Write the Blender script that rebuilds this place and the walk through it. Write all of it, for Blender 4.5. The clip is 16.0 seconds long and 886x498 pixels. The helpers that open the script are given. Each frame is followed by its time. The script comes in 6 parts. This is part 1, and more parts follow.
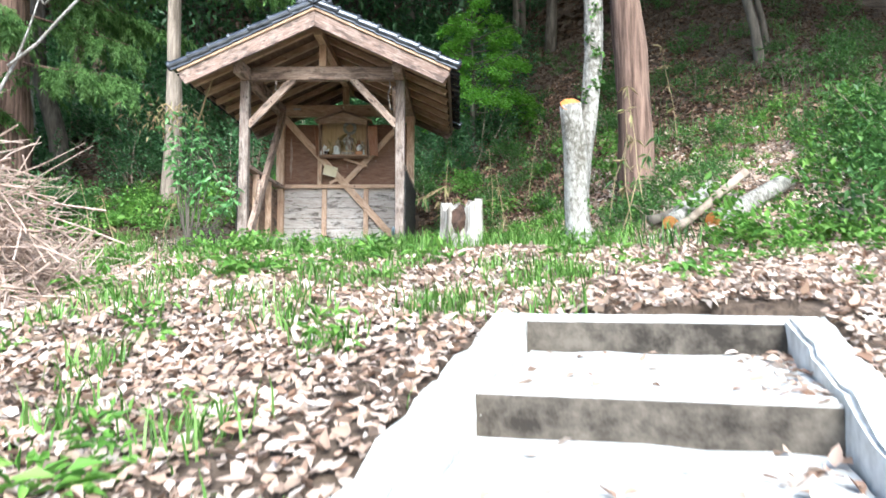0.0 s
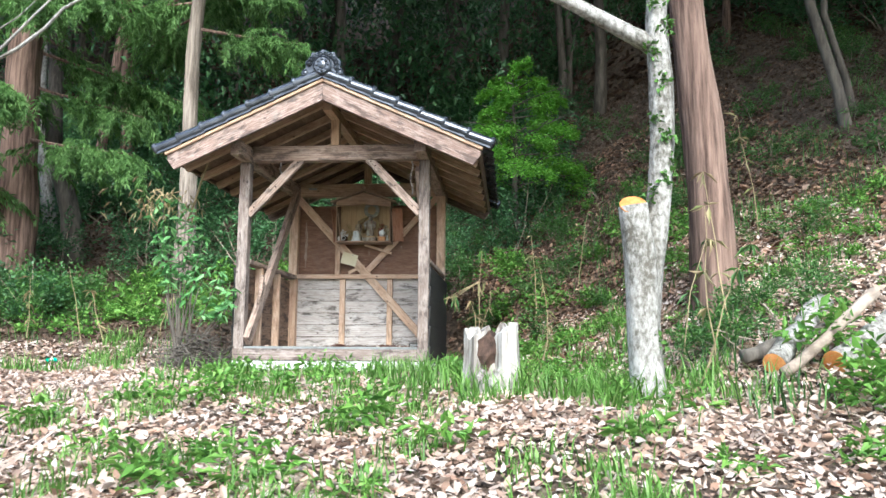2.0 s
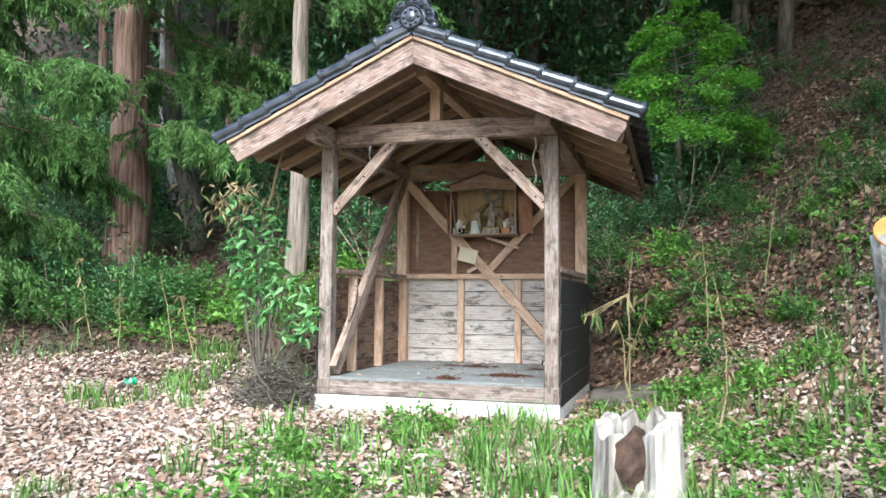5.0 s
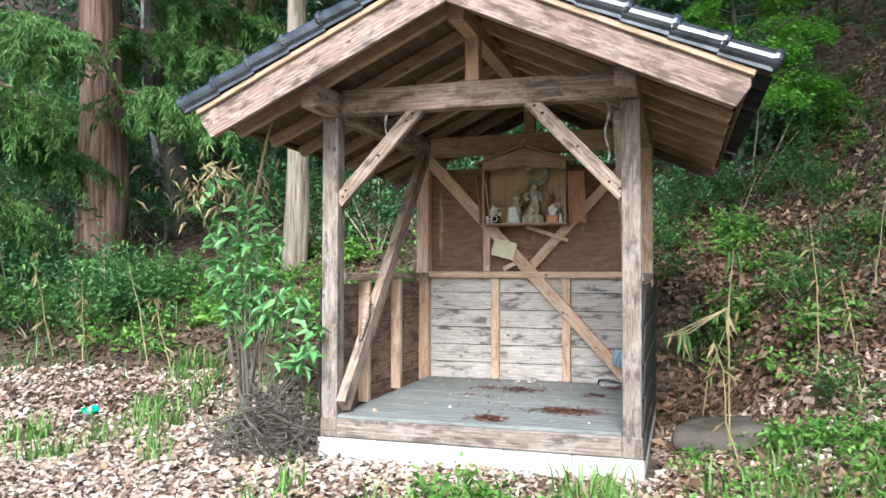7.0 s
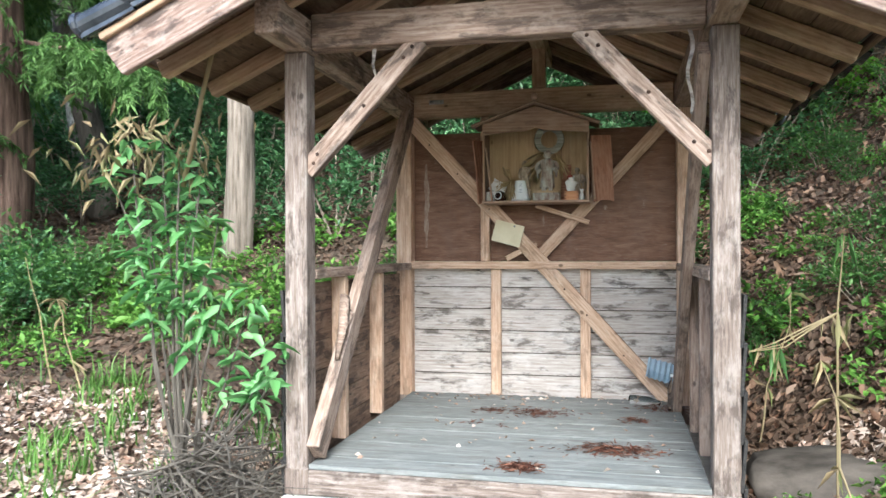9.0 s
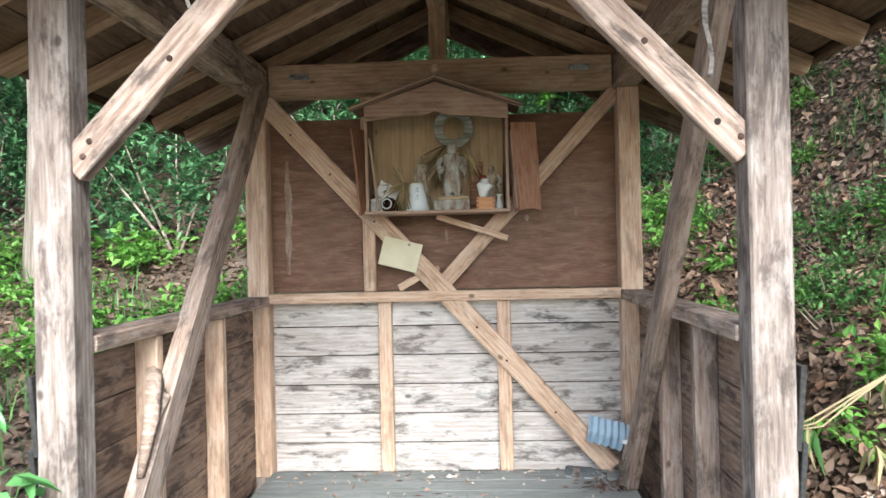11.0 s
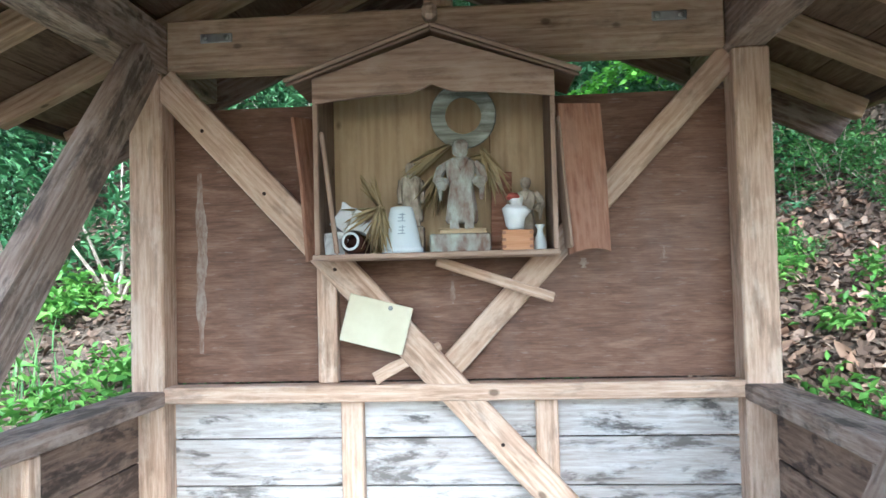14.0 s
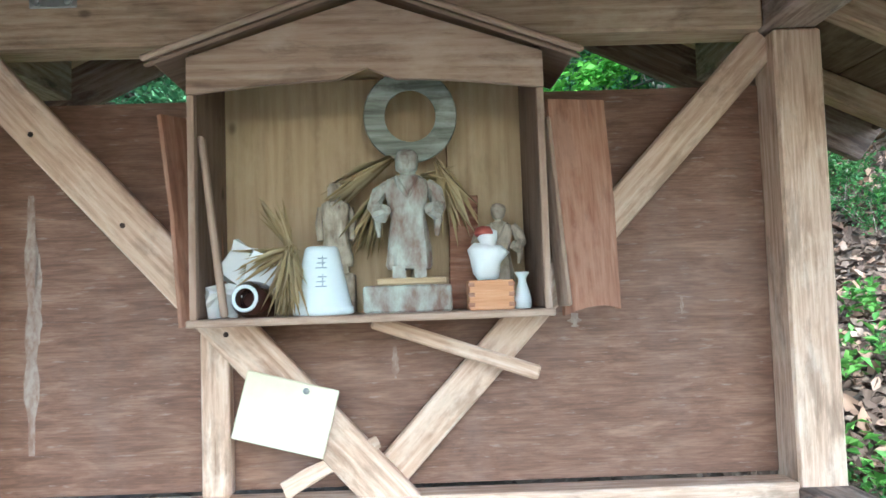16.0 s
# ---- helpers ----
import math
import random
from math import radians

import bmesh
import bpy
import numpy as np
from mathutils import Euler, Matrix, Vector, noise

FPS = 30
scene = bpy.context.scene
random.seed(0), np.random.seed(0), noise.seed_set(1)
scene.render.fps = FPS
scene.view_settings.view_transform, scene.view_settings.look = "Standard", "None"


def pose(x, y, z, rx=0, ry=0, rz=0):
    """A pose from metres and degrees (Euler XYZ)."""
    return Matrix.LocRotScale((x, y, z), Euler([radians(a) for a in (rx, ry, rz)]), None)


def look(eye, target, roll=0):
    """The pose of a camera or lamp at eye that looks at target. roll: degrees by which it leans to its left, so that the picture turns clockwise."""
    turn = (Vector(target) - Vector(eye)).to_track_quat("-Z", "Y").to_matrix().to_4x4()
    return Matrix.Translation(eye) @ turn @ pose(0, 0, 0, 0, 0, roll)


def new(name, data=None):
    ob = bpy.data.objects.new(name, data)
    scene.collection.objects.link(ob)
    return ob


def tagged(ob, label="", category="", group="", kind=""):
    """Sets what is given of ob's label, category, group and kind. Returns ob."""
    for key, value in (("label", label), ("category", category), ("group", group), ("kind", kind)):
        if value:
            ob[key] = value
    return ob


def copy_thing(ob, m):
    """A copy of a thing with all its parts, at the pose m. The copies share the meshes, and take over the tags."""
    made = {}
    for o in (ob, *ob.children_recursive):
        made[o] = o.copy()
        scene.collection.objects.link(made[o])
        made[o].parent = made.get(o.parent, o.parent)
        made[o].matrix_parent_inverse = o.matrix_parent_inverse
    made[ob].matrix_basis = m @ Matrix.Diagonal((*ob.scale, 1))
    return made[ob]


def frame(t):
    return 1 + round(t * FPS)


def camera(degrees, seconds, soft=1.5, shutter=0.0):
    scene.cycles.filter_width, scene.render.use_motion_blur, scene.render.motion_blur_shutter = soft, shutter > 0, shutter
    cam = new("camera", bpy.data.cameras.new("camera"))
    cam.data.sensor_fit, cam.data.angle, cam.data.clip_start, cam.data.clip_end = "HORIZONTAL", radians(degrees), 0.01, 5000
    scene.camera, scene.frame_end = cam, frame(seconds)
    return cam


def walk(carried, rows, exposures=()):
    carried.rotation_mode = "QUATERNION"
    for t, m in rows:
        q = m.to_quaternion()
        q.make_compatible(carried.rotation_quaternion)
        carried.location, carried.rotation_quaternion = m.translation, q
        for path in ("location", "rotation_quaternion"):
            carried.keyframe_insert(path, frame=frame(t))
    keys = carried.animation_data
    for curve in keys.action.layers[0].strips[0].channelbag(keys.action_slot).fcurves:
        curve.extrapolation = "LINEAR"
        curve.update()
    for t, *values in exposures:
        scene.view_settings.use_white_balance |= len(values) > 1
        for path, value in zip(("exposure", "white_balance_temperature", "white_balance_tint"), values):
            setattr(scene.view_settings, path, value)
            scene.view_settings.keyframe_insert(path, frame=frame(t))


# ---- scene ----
cam = camera(60.7, 16.0, shutter=0.3)
METRES, X0, Y0, EYE = 9.66, 1.369, -8.67, -0.365
ROWS = [
    (0.0, 0.0, 0.0, 0.0, -0.01, 3.51, -0.22),
    (0.5, 0.0044, 0.0314, 0.0244, 3.09, 5.02, -0.49),
    (1.0, 0.0022, 0.0759, 0.0319, 5.44, 6.29, -0.7),
    (1.5, 0.0068, 0.1077, 0.0553, 4.76, 7.43, -0.75),
    (2.0, 0.0167, 0.1426, 0.0661, 3.69, 7.55, -0.4),
    (2.5, 0.0193, 0.1698, 0.0733, 5.91, 6.55, -0.4),
    (3.0, 0.0218, 0.1984, 0.0899, 8.39, 5.58, -0.55),
    (3.5, 0.0333, 0.2316, 0.0988, 10.04, 4.99, -0.39),
    (4.0, 0.0354, 0.2613, 0.1112, 13.23, 4.67, -0.45),
    (6.5, -0.0187, 0.4193, 0.1514, 16.38, 2.25, -0.23),
    (7.0, -0.0366, 0.4531, 0.1603, 16.0, 1.55, -0.08),
    (7.5, -0.0591, 0.4793, 0.1632, 14.87, 1.14, -0.08),
    (8.0, -0.0748, 0.5043, 0.1627, 13.05, 0.9, 0.07),
    (8.5, -0.0872, 0.5401, 0.1667, 12.5, 0.57, 0.27),
    (9.0, -0.1042, 0.5706, 0.1666, 11.46, 0.07, 0.2),
    (9.5, -0.1192, 0.6028, 0.1706, 6.95, -0.35, 0.54),
    (12.0, -0.1318, 0.757, 0.1821, 1.35, 0.55, 1.38),
    (12.5, -0.1339, 0.7795, 0.1833, 1.64, 0.91, 1.23),
    (13.0, -0.136, 0.8011, 0.1845, 1.47, 1.16, 1.24),
    (13.5, -0.1312, 0.8307, 0.1865, 1.49, 1.45, 1.45),
    (14.0, -0.1297, 0.8493, 0.191, 3.06, 2.18, 1.44),
    (14.5, -0.1332, 0.8714, 0.19, 4.26, 2.81, 1.4),
    (15.0, -0.1408, 0.8944, 0.1962, 2.16, 3.0, 1.5),
    (15.5, -0.1399, 0.9059, 0.1995, -1.15, 3.19, 1.74),
    (16.0, -0.1347, 0.916, 0.2019, -2.16, 3.29, 1.91),
]
walk(cam, [(t, pose(X0, Y0, EYE) @ pose(METRES * x, METRES * y, METRES * z, 90 + pitch, roll, yaw)) for t, x, y, z, yaw, pitch, roll in ROWS],
     exposures=((0.0, 1.62, 5700, 4), (1.0, 1.5, 5700, 4), (2.0, 1.48, 5700, 4), (4.0, 1.42, 5700, 4), (7.0, 1.45, 5750, 4), (9.5, 1.6, 5750, 4), (12.0, 2.15, 5700, 4), (13.0, 2.42, 5350, 2), (14.0, 2.5, 5000, 0), (16.0, 2.95, 4850, -3)))

# ---- light ----
world = bpy.data.worlds.new("sky")
scene.world = world
world.use_nodes = True
wt = world.node_tree
sky = wt.nodes.new("ShaderNodeTexSky")
sky.sky_type, sky.sun_disc = "NISHITA", False
sky.sun_elevation, sky.sun_rotation = radians(41), radians(172)
sky.air_density, sky.dust_density = 1.0, 3.0
wt.links.new(sky.outputs[0], wt.nodes["Background"].inputs[0])
wt.nodes["Background"].inputs[1].default_value = 0.15
sun = new("sun", bpy.data.lights.new("sun", "SUN"))
sun.data.energy, sun.data.angle, sun.data.color = 2.4, radians(30), (1.0, 0.97, 0.93)
sun.matrix_world = look((1.4, -10, 8.8), (0, 0, 0))


# ---- materials ----
class Nodes:
    """A small builder for one node material."""

    def __init__(self, name, rough=0.8, metal=0.0, spec=0.3):
        self.mat = bpy.data.materials.new(name)
        self.mat.use_nodes = True
        self.t = self.mat.node_tree
        self.b = self.t.nodes["Principled BSDF"]
        self.b.inputs["Roughness"].default_value = rough
        self.b.inputs["Metallic"].default_value = metal
        self.b.inputs["Specular IOR Level"].default_value = spec

    def n(self, kind, **inputs):
        node = self.t.nodes.new("ShaderNode" + kind)
        for k, v in inputs.items():
            self.put(node.inputs[k.replace("_", " ")], v)
        return node

    def put(self, socket, v):
        if isinstance(v, bpy.types.NodeSocket):
            self.t.links.new(v, socket)
        else:
            socket.default_value = v

    def coords(self, scale, shift=True):
        c = self.n("TexCoord").outputs["Object"]
        if shift:
            r = self.n("ObjectInfo").outputs["Random"]
            s = self.n("VectorMath", Vector=(37.0, 19.0, 23.0))
            s.operation = "SCALE"
            self.put(s.inputs["Scale"], r)
            a = self.n("VectorMath")
            self.put(a.inputs[0], c)
            self.put(a.inputs[1], s.outputs[0])
            c = a.outputs[0]
        m = self.n("Mapping", Vector=c)
        m.inputs["Scale"].default_value = scale
        return m.outputs[0]

    def noise(self, vec, scale, detail=5.0, rough=0.6, dist=0.0):
        return self.n("TexNoise", Vector=vec, Scale=scale, Detail=detail, Roughness=rough, Distortion=dist).outputs["Fac"]

    def ramp(self, fac, *stops):
        r = self.n("ValToRGB", Fac=fac)
        e = r.color_ramp.elements
        while len(e) < len(stops):
            e.new(0.5)
        for el, (p, c) in zip(e, stops):
            el.position, el.color = p, (*c, 1) if len(c) == 3 else c
        return r.outputs["Color"]

    def mix(self, fac, a, b, mode="MIX"):
        m = self.t.nodes.new("ShaderNodeMix")
        m.data_type, m.blend_type = "RGBA", mode
        self.put(m.inputs["Factor"], fac)
        self.put(m.inputs[6], (*a, 1) if isinstance(a, tuple) and len(a) == 3 else a)
        self.put(m.inputs[7], (*b, 1) if isinstance(b, tuple) and len(b) == 3 else b)
        return m.outputs[2]

    def bump(self, height, strength=0.4, dist=0.01):
        b = self.n("Bump", Height=height, Strength=strength, Distance=dist)
        self.put(self.b.inputs["Normal"], b.outputs[0])

    def colour(self, c):
        self.put(self.b.inputs["Base Color"], c if isinstance(c, bpy.types.NodeSocket) else (*c, 1))
        return self.mat


def g(v):
    return (v, v, v)


def wood(name, dark, mid, light, stain=0.35, stain_col=(0.035, 0.03, 0.027), grain=1.0, rough=0.8, cover=0.52):
    """Sawn timber with its grain along the local x axis, knots, wear and dark weather stains."""
    m = Nodes(name, rough)
    v = m.coords((1.1, 14, 14))
    fine = m.noise(v, 7.0 * grain, 6, 0.65, 0.4)
    w = m.n("TexWave", Vector=m.coords((0.35, 6, 6)), Scale=2.4, Distortion=7.0, Detail=3.0)
    w.bands_direction = "Z"
    f = m.mix(0.10, fine, w.outputs["Fac"])
    c = m.ramp(f, (0.30, dark), (0.5, mid), (0.72, light))
    wide = m.noise(m.coords((1.7, 6, 6)), 2.6, 6, 0.7, 0.3)
    c = m.mix(m.ramp(wide, (cover, g(0.0)), (cover + 0.1, g(stain))), c, stain_col)
    blotch = m.noise(m.coords((2, 4, 4)), 3.0, 5, 0.7)
    c = m.mix(m.ramp(blotch, (0.52, g(0.0)), (0.66, g(0.6))), c, light)
    r = m.n("ObjectInfo").outputs["Random"]
    c = m.mix(m.ramp(r, (0, g(0.0)), (1, g(0.28))), c, dark)
    k = m.n("TexVoronoi", Vector=m.coords((4, 6, 6)), Scale=1.1)
    c = m.mix(m.ramp(k.outputs["Distance"], (0.045, g(0.8)), (0.085, g(0.0))), c, tuple(x * 0.35 for x in dark))
    m.bump(fine, 0.5, 0.004)
    return m.colour(c)


POST = wood("weathered_post", (0.11, 0.08, 0.064), (0.235, 0.187, 0.157), (0.43, 0.375, 0.335), 0.75, (0.045, 0.034, 0.028), cover=0.49)
BEAM = wood("weathered_beam", (0.17, 0.112, 0.082), (0.33, 0.24, 0.188), (0.53, 0.43, 0.36), 0.7, cover=0.5)
BARGE = wood("bargeboard_wood", (0.14, 0.085, 0.065), (0.26, 0.18, 0.145), (0.45, 0.37, 0.32), 0.72, cover=0.48)
STUD = wood("inner_timber", (0.36, 0.225, 0.145), (0.58, 0.40, 0.28), (0.74, 0.585, 0.45), 0.4, (0.12, 0.08, 0.055))
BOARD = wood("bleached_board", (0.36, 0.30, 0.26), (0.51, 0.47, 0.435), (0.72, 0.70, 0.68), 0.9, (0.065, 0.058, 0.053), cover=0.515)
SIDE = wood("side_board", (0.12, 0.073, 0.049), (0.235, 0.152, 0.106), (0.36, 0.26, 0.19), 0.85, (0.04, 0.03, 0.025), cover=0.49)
BLACK = wood("charred_board", (0.015, 0.014, 0.013), (0.03, 0.028, 0.026), (0.06, 0.055, 0.05), 0.4)
FLOOR = wood("grey_floor_wood", (0.11, 0.118, 0.114), (0.19, 0.2, 0.193), (0.29, 0.295, 0.285), 0.35, (0.1, 0.08, 0.06))
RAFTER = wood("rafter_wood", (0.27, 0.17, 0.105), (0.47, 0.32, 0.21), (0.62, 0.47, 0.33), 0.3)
# Brown set deeper than the rafters to paint in the under-roof shadow.
SOFFIT = wood("shadowed_soffit_wood", (0.08, 0.05, 0.033), (0.155, 0.1, 0.066), (0.25, 0.17, 0.115), 0.4)
ALTAR = wood("altar_wood", (0.24, 0.15, 0.10), (0.38, 0.26, 0.185), (0.50, 0.38, 0.29), 0.3, grain=0.7)
ALTAR_IN = wood("altar_back_wood", (0.40, 0.28, 0.155), (0.50, 0.37, 0.215), (0.58, 0.45, 0.28), 0.15, grain=0.5)
# Ply brown darkened for shade inside the cabinet; also on its roof.
ALTAR_SIDE = wood("shade_brown_altar_ply", (0.12, 0.075, 0.05), (0.20, 0.13, 0.088), (0.28, 0.195, 0.14), 0.3, grain=0.6)
REDWOOD = wood("red_brown_wood", (0.20, 0.088, 0.05), (0.32, 0.155, 0.092), (0.43, 0.245, 0.165), 0.3)
GREYWOOD = wood("painted_grey_wood", (0.07, 0.06, 0.045), (0.22, 0.225, 0.18), (0.46, 0.48, 0.42), 0.3, grain=0.5)
MASU = wood("cypress_box_wood", (0.42, 0.20, 0.09), (0.55, 0.28, 0.14), (0.62, 0.36, 0.2), 0.0)


def make_plywood():
    m = Nodes("brown_plywood", 0.62)
    f = m.noise(m.coords((1.4, 1, 7), False), 4.0, 8, 0.7, 0.6)
    c = m.ramp(f, (0.3, (0.115, 0.055, 0.033)), (0.5, (0.205, 0.108, 0.067)), (0.72, (0.30, 0.18, 0.118)))
    q = m.noise(m.coords((2.5, 1, 45), False), 5.0, 5, 0.7)
    c = m.mix(m.ramp(q, (0.42, g(0.35)), (0.56, g(0.0))), c, (0.07, 0.036, 0.025))
    s = m.noise(m.coords((5, 5, 30), False), 3.2, 5, 0.65)
    c = m.mix(m.ramp(s, (0.6, g(0.0)), (0.68, g(0.55))), c, (0.32, 0.24, 0.2))
    w = m.noise(m.coords((2, 2, 1), False), 1.7, 4, 0.7)
    c = m.mix(m.ramp(w, (0.5, g(0.0)), (0.8, g(0.35))), c, (0.2, 0.155, 0.135))
    m.bump(f, 0.2, 0.003)
    return m.colour(c)


def make_simple(name, a, b, scale=8.0, rough=0.8, bump=0.3, metal=0.0, spec=0.3, stretch=(1, 1, 1), depth=0.01):
    """Two colours mixed by fine and broad variation."""
    m = Nodes(name, rough, metal, spec)
    v = m.coords(stretch)
    f = m.noise(v, scale, 6, 0.65)
    h = m.noise(v, scale * 0.13, 3, 0.5)
    c = m.mix(m.ramp(m.mix(0.4, f, h), (0.4, g(0.0)), (0.6, g(1.0))), a, b)
    if bump:
        m.bump(f, bump, depth)
    return m.colour(c)


def make_leaf(name, cols, rough=0.5, trans=0.35):
    """Leaves: each one takes its own tint, and lets some light through."""
    m = Nodes(name, rough, spec=0.35)
    isl = m.n("NewGeometry").outputs["Random Per Island"]
    c = m.ramp(isl, *[(i / max(1, len(cols) - 1), c) for i, c in enumerate(cols)])
    f = m.noise(m.coords((1, 1, 1)), 2.0, 3, 0.6)
    c = m.mix(m.ramp(f, (0.35, g(0.0)), (0.7, g(0.45))), c, tuple(x * 0.55 for x in cols[0]))
    m.colour(c)
    if trans:
        t = m.n("BsdfTranslucent", Color=c)
        x = m.n("MixShader", Fac=trans)
        m.put(x.inputs[1], m.b.outputs[0])
        m.put(x.inputs[2], t.outputs[0])
        m.put(m.t.nodes["Material Output"].inputs["Surface"], x.outputs[0])
    return m.mat


PLY = make_plywood()
CARVED = make_simple("carved_wood", (0.20, 0.155, 0.11), (0.50, 0.43, 0.33), 60, 0.85, 0.6, stretch=(1, 1, 0.4), depth=0.004)
CARVED2 = make_simple("faded_painted_wood", (0.20, 0.125, 0.095), (0.45, 0.46, 0.40), 32, 0.85, 0.6, stretch=(1, 1, 0.5), depth=0.004)
CONCRETE = make_simple("pale_concrete", (0.42, 0.41, 0.38), (0.68, 0.67, 0.64), 14, 0.9, 0.5)
RISER = make_simple("dark_riser_concrete", (0.028, 0.023, 0.018), (0.13, 0.112, 0.09), 13, 0.92, 0.6)
TILE = make_simple("glazed_roof_tile", (0.035, 0.04, 0.048), (0.095, 0.105, 0.122), 9, 0.24, 0.1, 0.55, 0.6)
BARK_W = make_simple("pale_lichen_bark", (0.11, 0.10, 0.08), (0.42, 0.405, 0.37), 42, 0.92, 0.9, stretch=(1, 1, 0.6), depth=0.012)
BARK_C = make_simple("cedar_bark", (0.06, 0.036, 0.027), (0.27, 0.18, 0.138), 26, 0.95, 1.0, stretch=(1, 1, 0.06), depth=0.03)
BARK_D = make_simple("dark_bark", (0.05, 0.042, 0.034), (0.16, 0.14, 0.115), 14, 0.95, 0.9, stretch=(1, 1, 0.2), depth=0.02)
STUMPW = make_simple("rotten_stump_wood", (0.13, 0.105, 0.085), (0.52, 0.49, 0.44), 26, 0.95, 1.0, stretch=(1, 1, 0.12), depth=0.02)
# Near-black brown for the stump hollow's painted shade and the nail heads.
DARKBROWN = make_simple("near_black_brown", (0.02, 0.014, 0.011), (0.09, 0.055, 0.04), 20, 1.0, 0.8)
CUT = make_simple("fresh_cut_wood", (0.46, 0.165, 0.04), (0.62, 0.29, 0.10), 30, 0.8, 0.2)
MOSS = make_leaf("moss_and_ivy", [(0.06, 0.13, 0.03), (0.12, 0.25, 0.05)], 0.8, 0.2)
STONE = make_simple("mossy_stone", (0.055, 0.046, 0.038), (0.13, 0.11, 0.092), 9, 0.9, 0.8)
WHITE = make_simple("white_porcelain", (0.66, 0.7, 0.7), (0.76, 0.79, 0.78), 5, 0.25, 0.05, spec=0.5)
PAPER = make_simple("white_paper", (0.7, 0.7, 0.68), (0.8, 0.8, 0.78), 9, 0.8, 0.15)
NOTE = make_simple("yellowed_wood_sheet", (0.62, 0.55, 0.37), (0.73, 0.67, 0.49), 6, 0.7, 0.15)
STRAW = make_leaf("straw", [(0.34, 0.24, 0.11), (0.52, 0.40, 0.2), (0.62, 0.5, 0.29)], 0.8, 0.1)
GLAZE = make_simple("brown_black_glaze", (0.02, 0.015, 0.013), (0.08, 0.03, 0.02), 5, 0.2, 0.0, spec=0.6)
INK = make_simple("blue_grey_ink", (0.22, 0.27, 0.3), (0.3, 0.35, 0.38), 5, 0.4, 0.0)
REDCLOTH = make_simple("red_cloth", (0.3, 0.07, 0.05), (0.42, 0.13, 0.1), 20, 0.9, 0.3)
BLUE = make_simple("pale_blue_plastic", (0.36, 0.48, 0.58), (0.5, 0.62, 0.7), 5, 0.4, 0.05)
GREENP = make_simple("green_plastic", (0.0, 0.36, 0.2), (0.02, 0.45, 0.27), 5, 0.35, 0.0)
METAL = make_simple("galvanised_steel", (0.3, 0.3, 0.28), (0.45, 0.44, 0.42), 15, 0.45, 0.2, 0.8)
SOIL = make_simple("leaf_mould_soil", (0.05, 0.034, 0.024), (0.15, 0.11, 0.08), 24, 1.0, 1.0, depth=0.03)
DEBRIS = make_leaf("dead_cedar_twigs", [(0.06, 0.022, 0.014), (0.13, 0.05, 0.03), (0.2, 0.1, 0.065)], 0.95, 0.0)
LITTER = make_leaf("fallen_leaves", [(0.20, 0.115, 0.075), (0.52, 0.39, 0.30), (0.66, 0.55, 0.46), (0.36, 0.215, 0.145), (0.78, 0.70, 0.63), (0.46, 0.29, 0.19)], 0.7, 0.12)
# Browner slope leaves, with the wood's shade also darkened into their colour.
SHADED_DUFF = make_leaf("shade_darkened_slope_leaves", [(0.054, 0.032, 0.02), (0.14, 0.088, 0.059), (0.081, 0.049, 0.031), (0.252, 0.176, 0.124)], 0.8, 0.05)
BANKLEAF = make_leaf("brown_bank_leaves", [(0.14, 0.075, 0.045), (0.36, 0.23, 0.15), (0.24, 0.13, 0.08), (0.46, 0.34, 0.25)], 0.75, 0.1)
GRASS = make_leaf("grass_blades", [(0.07, 0.16, 0.025), (0.16, 0.33, 0.06), (0.30, 0.48, 0.14)], 0.5, 0.4)
WEED = make_leaf("fresh_weeds", [(0.084, 0.204, 0.036), (0.168, 0.36, 0.06), (0.288, 0.504, 0.108)], 0.5, 0.4)
EVERGREEN = make_leaf("evergreen_leaves", [(0.035, 0.099, 0.039), (0.081, 0.193, 0.072), (0.159, 0.316, 0.128)], 0.36, 0.25)
SHRUB = make_leaf("shrub_leaves", [(0.044, 0.109, 0.031), (0.095, 0.22, 0.056), (0.18, 0.341, 0.088)], 0.45, 0.35)
MAPLE = make_leaf("maple_leaves", [(0.11, 0.286, 0.028), (0.187, 0.44, 0.05), (0.275, 0.55, 0.088)], 0.5, 0.5)
CEDAR = make_leaf("cedar_sprays", [(0.067, 0.149, 0.034), (0.142, 0.283, 0.067), (0.23, 0.395, 0.126)], 0.55, 0.35)
RHODO = make_leaf("glossy_broad_leaves", [(0.112, 0.288, 0.088), (0.2, 0.45, 0.15), (0.325, 0.6, 0.25)], 0.3, 0.35)
BAMBOO = make_leaf("withered_bamboo_grass", [(0.3, 0.22, 0.12), (0.42, 0.34, 0.19), (0.24, 0.28, 0.1)], 0.7, 0.25)
BRUSH = make_simple("dry_pinkish_twigs", (0.30, 0.215, 0.17), (0.58, 0.46, 0.385), 12, 0.9, 0.4)
TWIG = make_simple("grey_twigs", (0.16, 0.125, 0.095), (0.40, 0.325, 0.26), 12, 0.9, 0.4)

clear = Nodes("clear_plastic", 0.08, spec=0.5)
clear.b.inputs["Transmission Weight"].default_value = 1.0
clear.b.inputs["IOR"].default_value = 1.25
CLEAR = clear.colour((0.85, 0.92, 0.95))


# ---- mesh helpers ----
def mesh_of(bm, name, mat):
    me = bpy.data.meshes.new(name)
    bm.to_mesh(me)
    bm.free()
    me.materials.append(mat)
    return me


def part(name, bm, mat, parent=None, label="", m=None):
    ob = new(name, mesh_of(bm, name, mat))
    ob.parent = parent
    if m is not None:
        ob.matrix_basis = m
    return tagged(ob, label) if label else ob


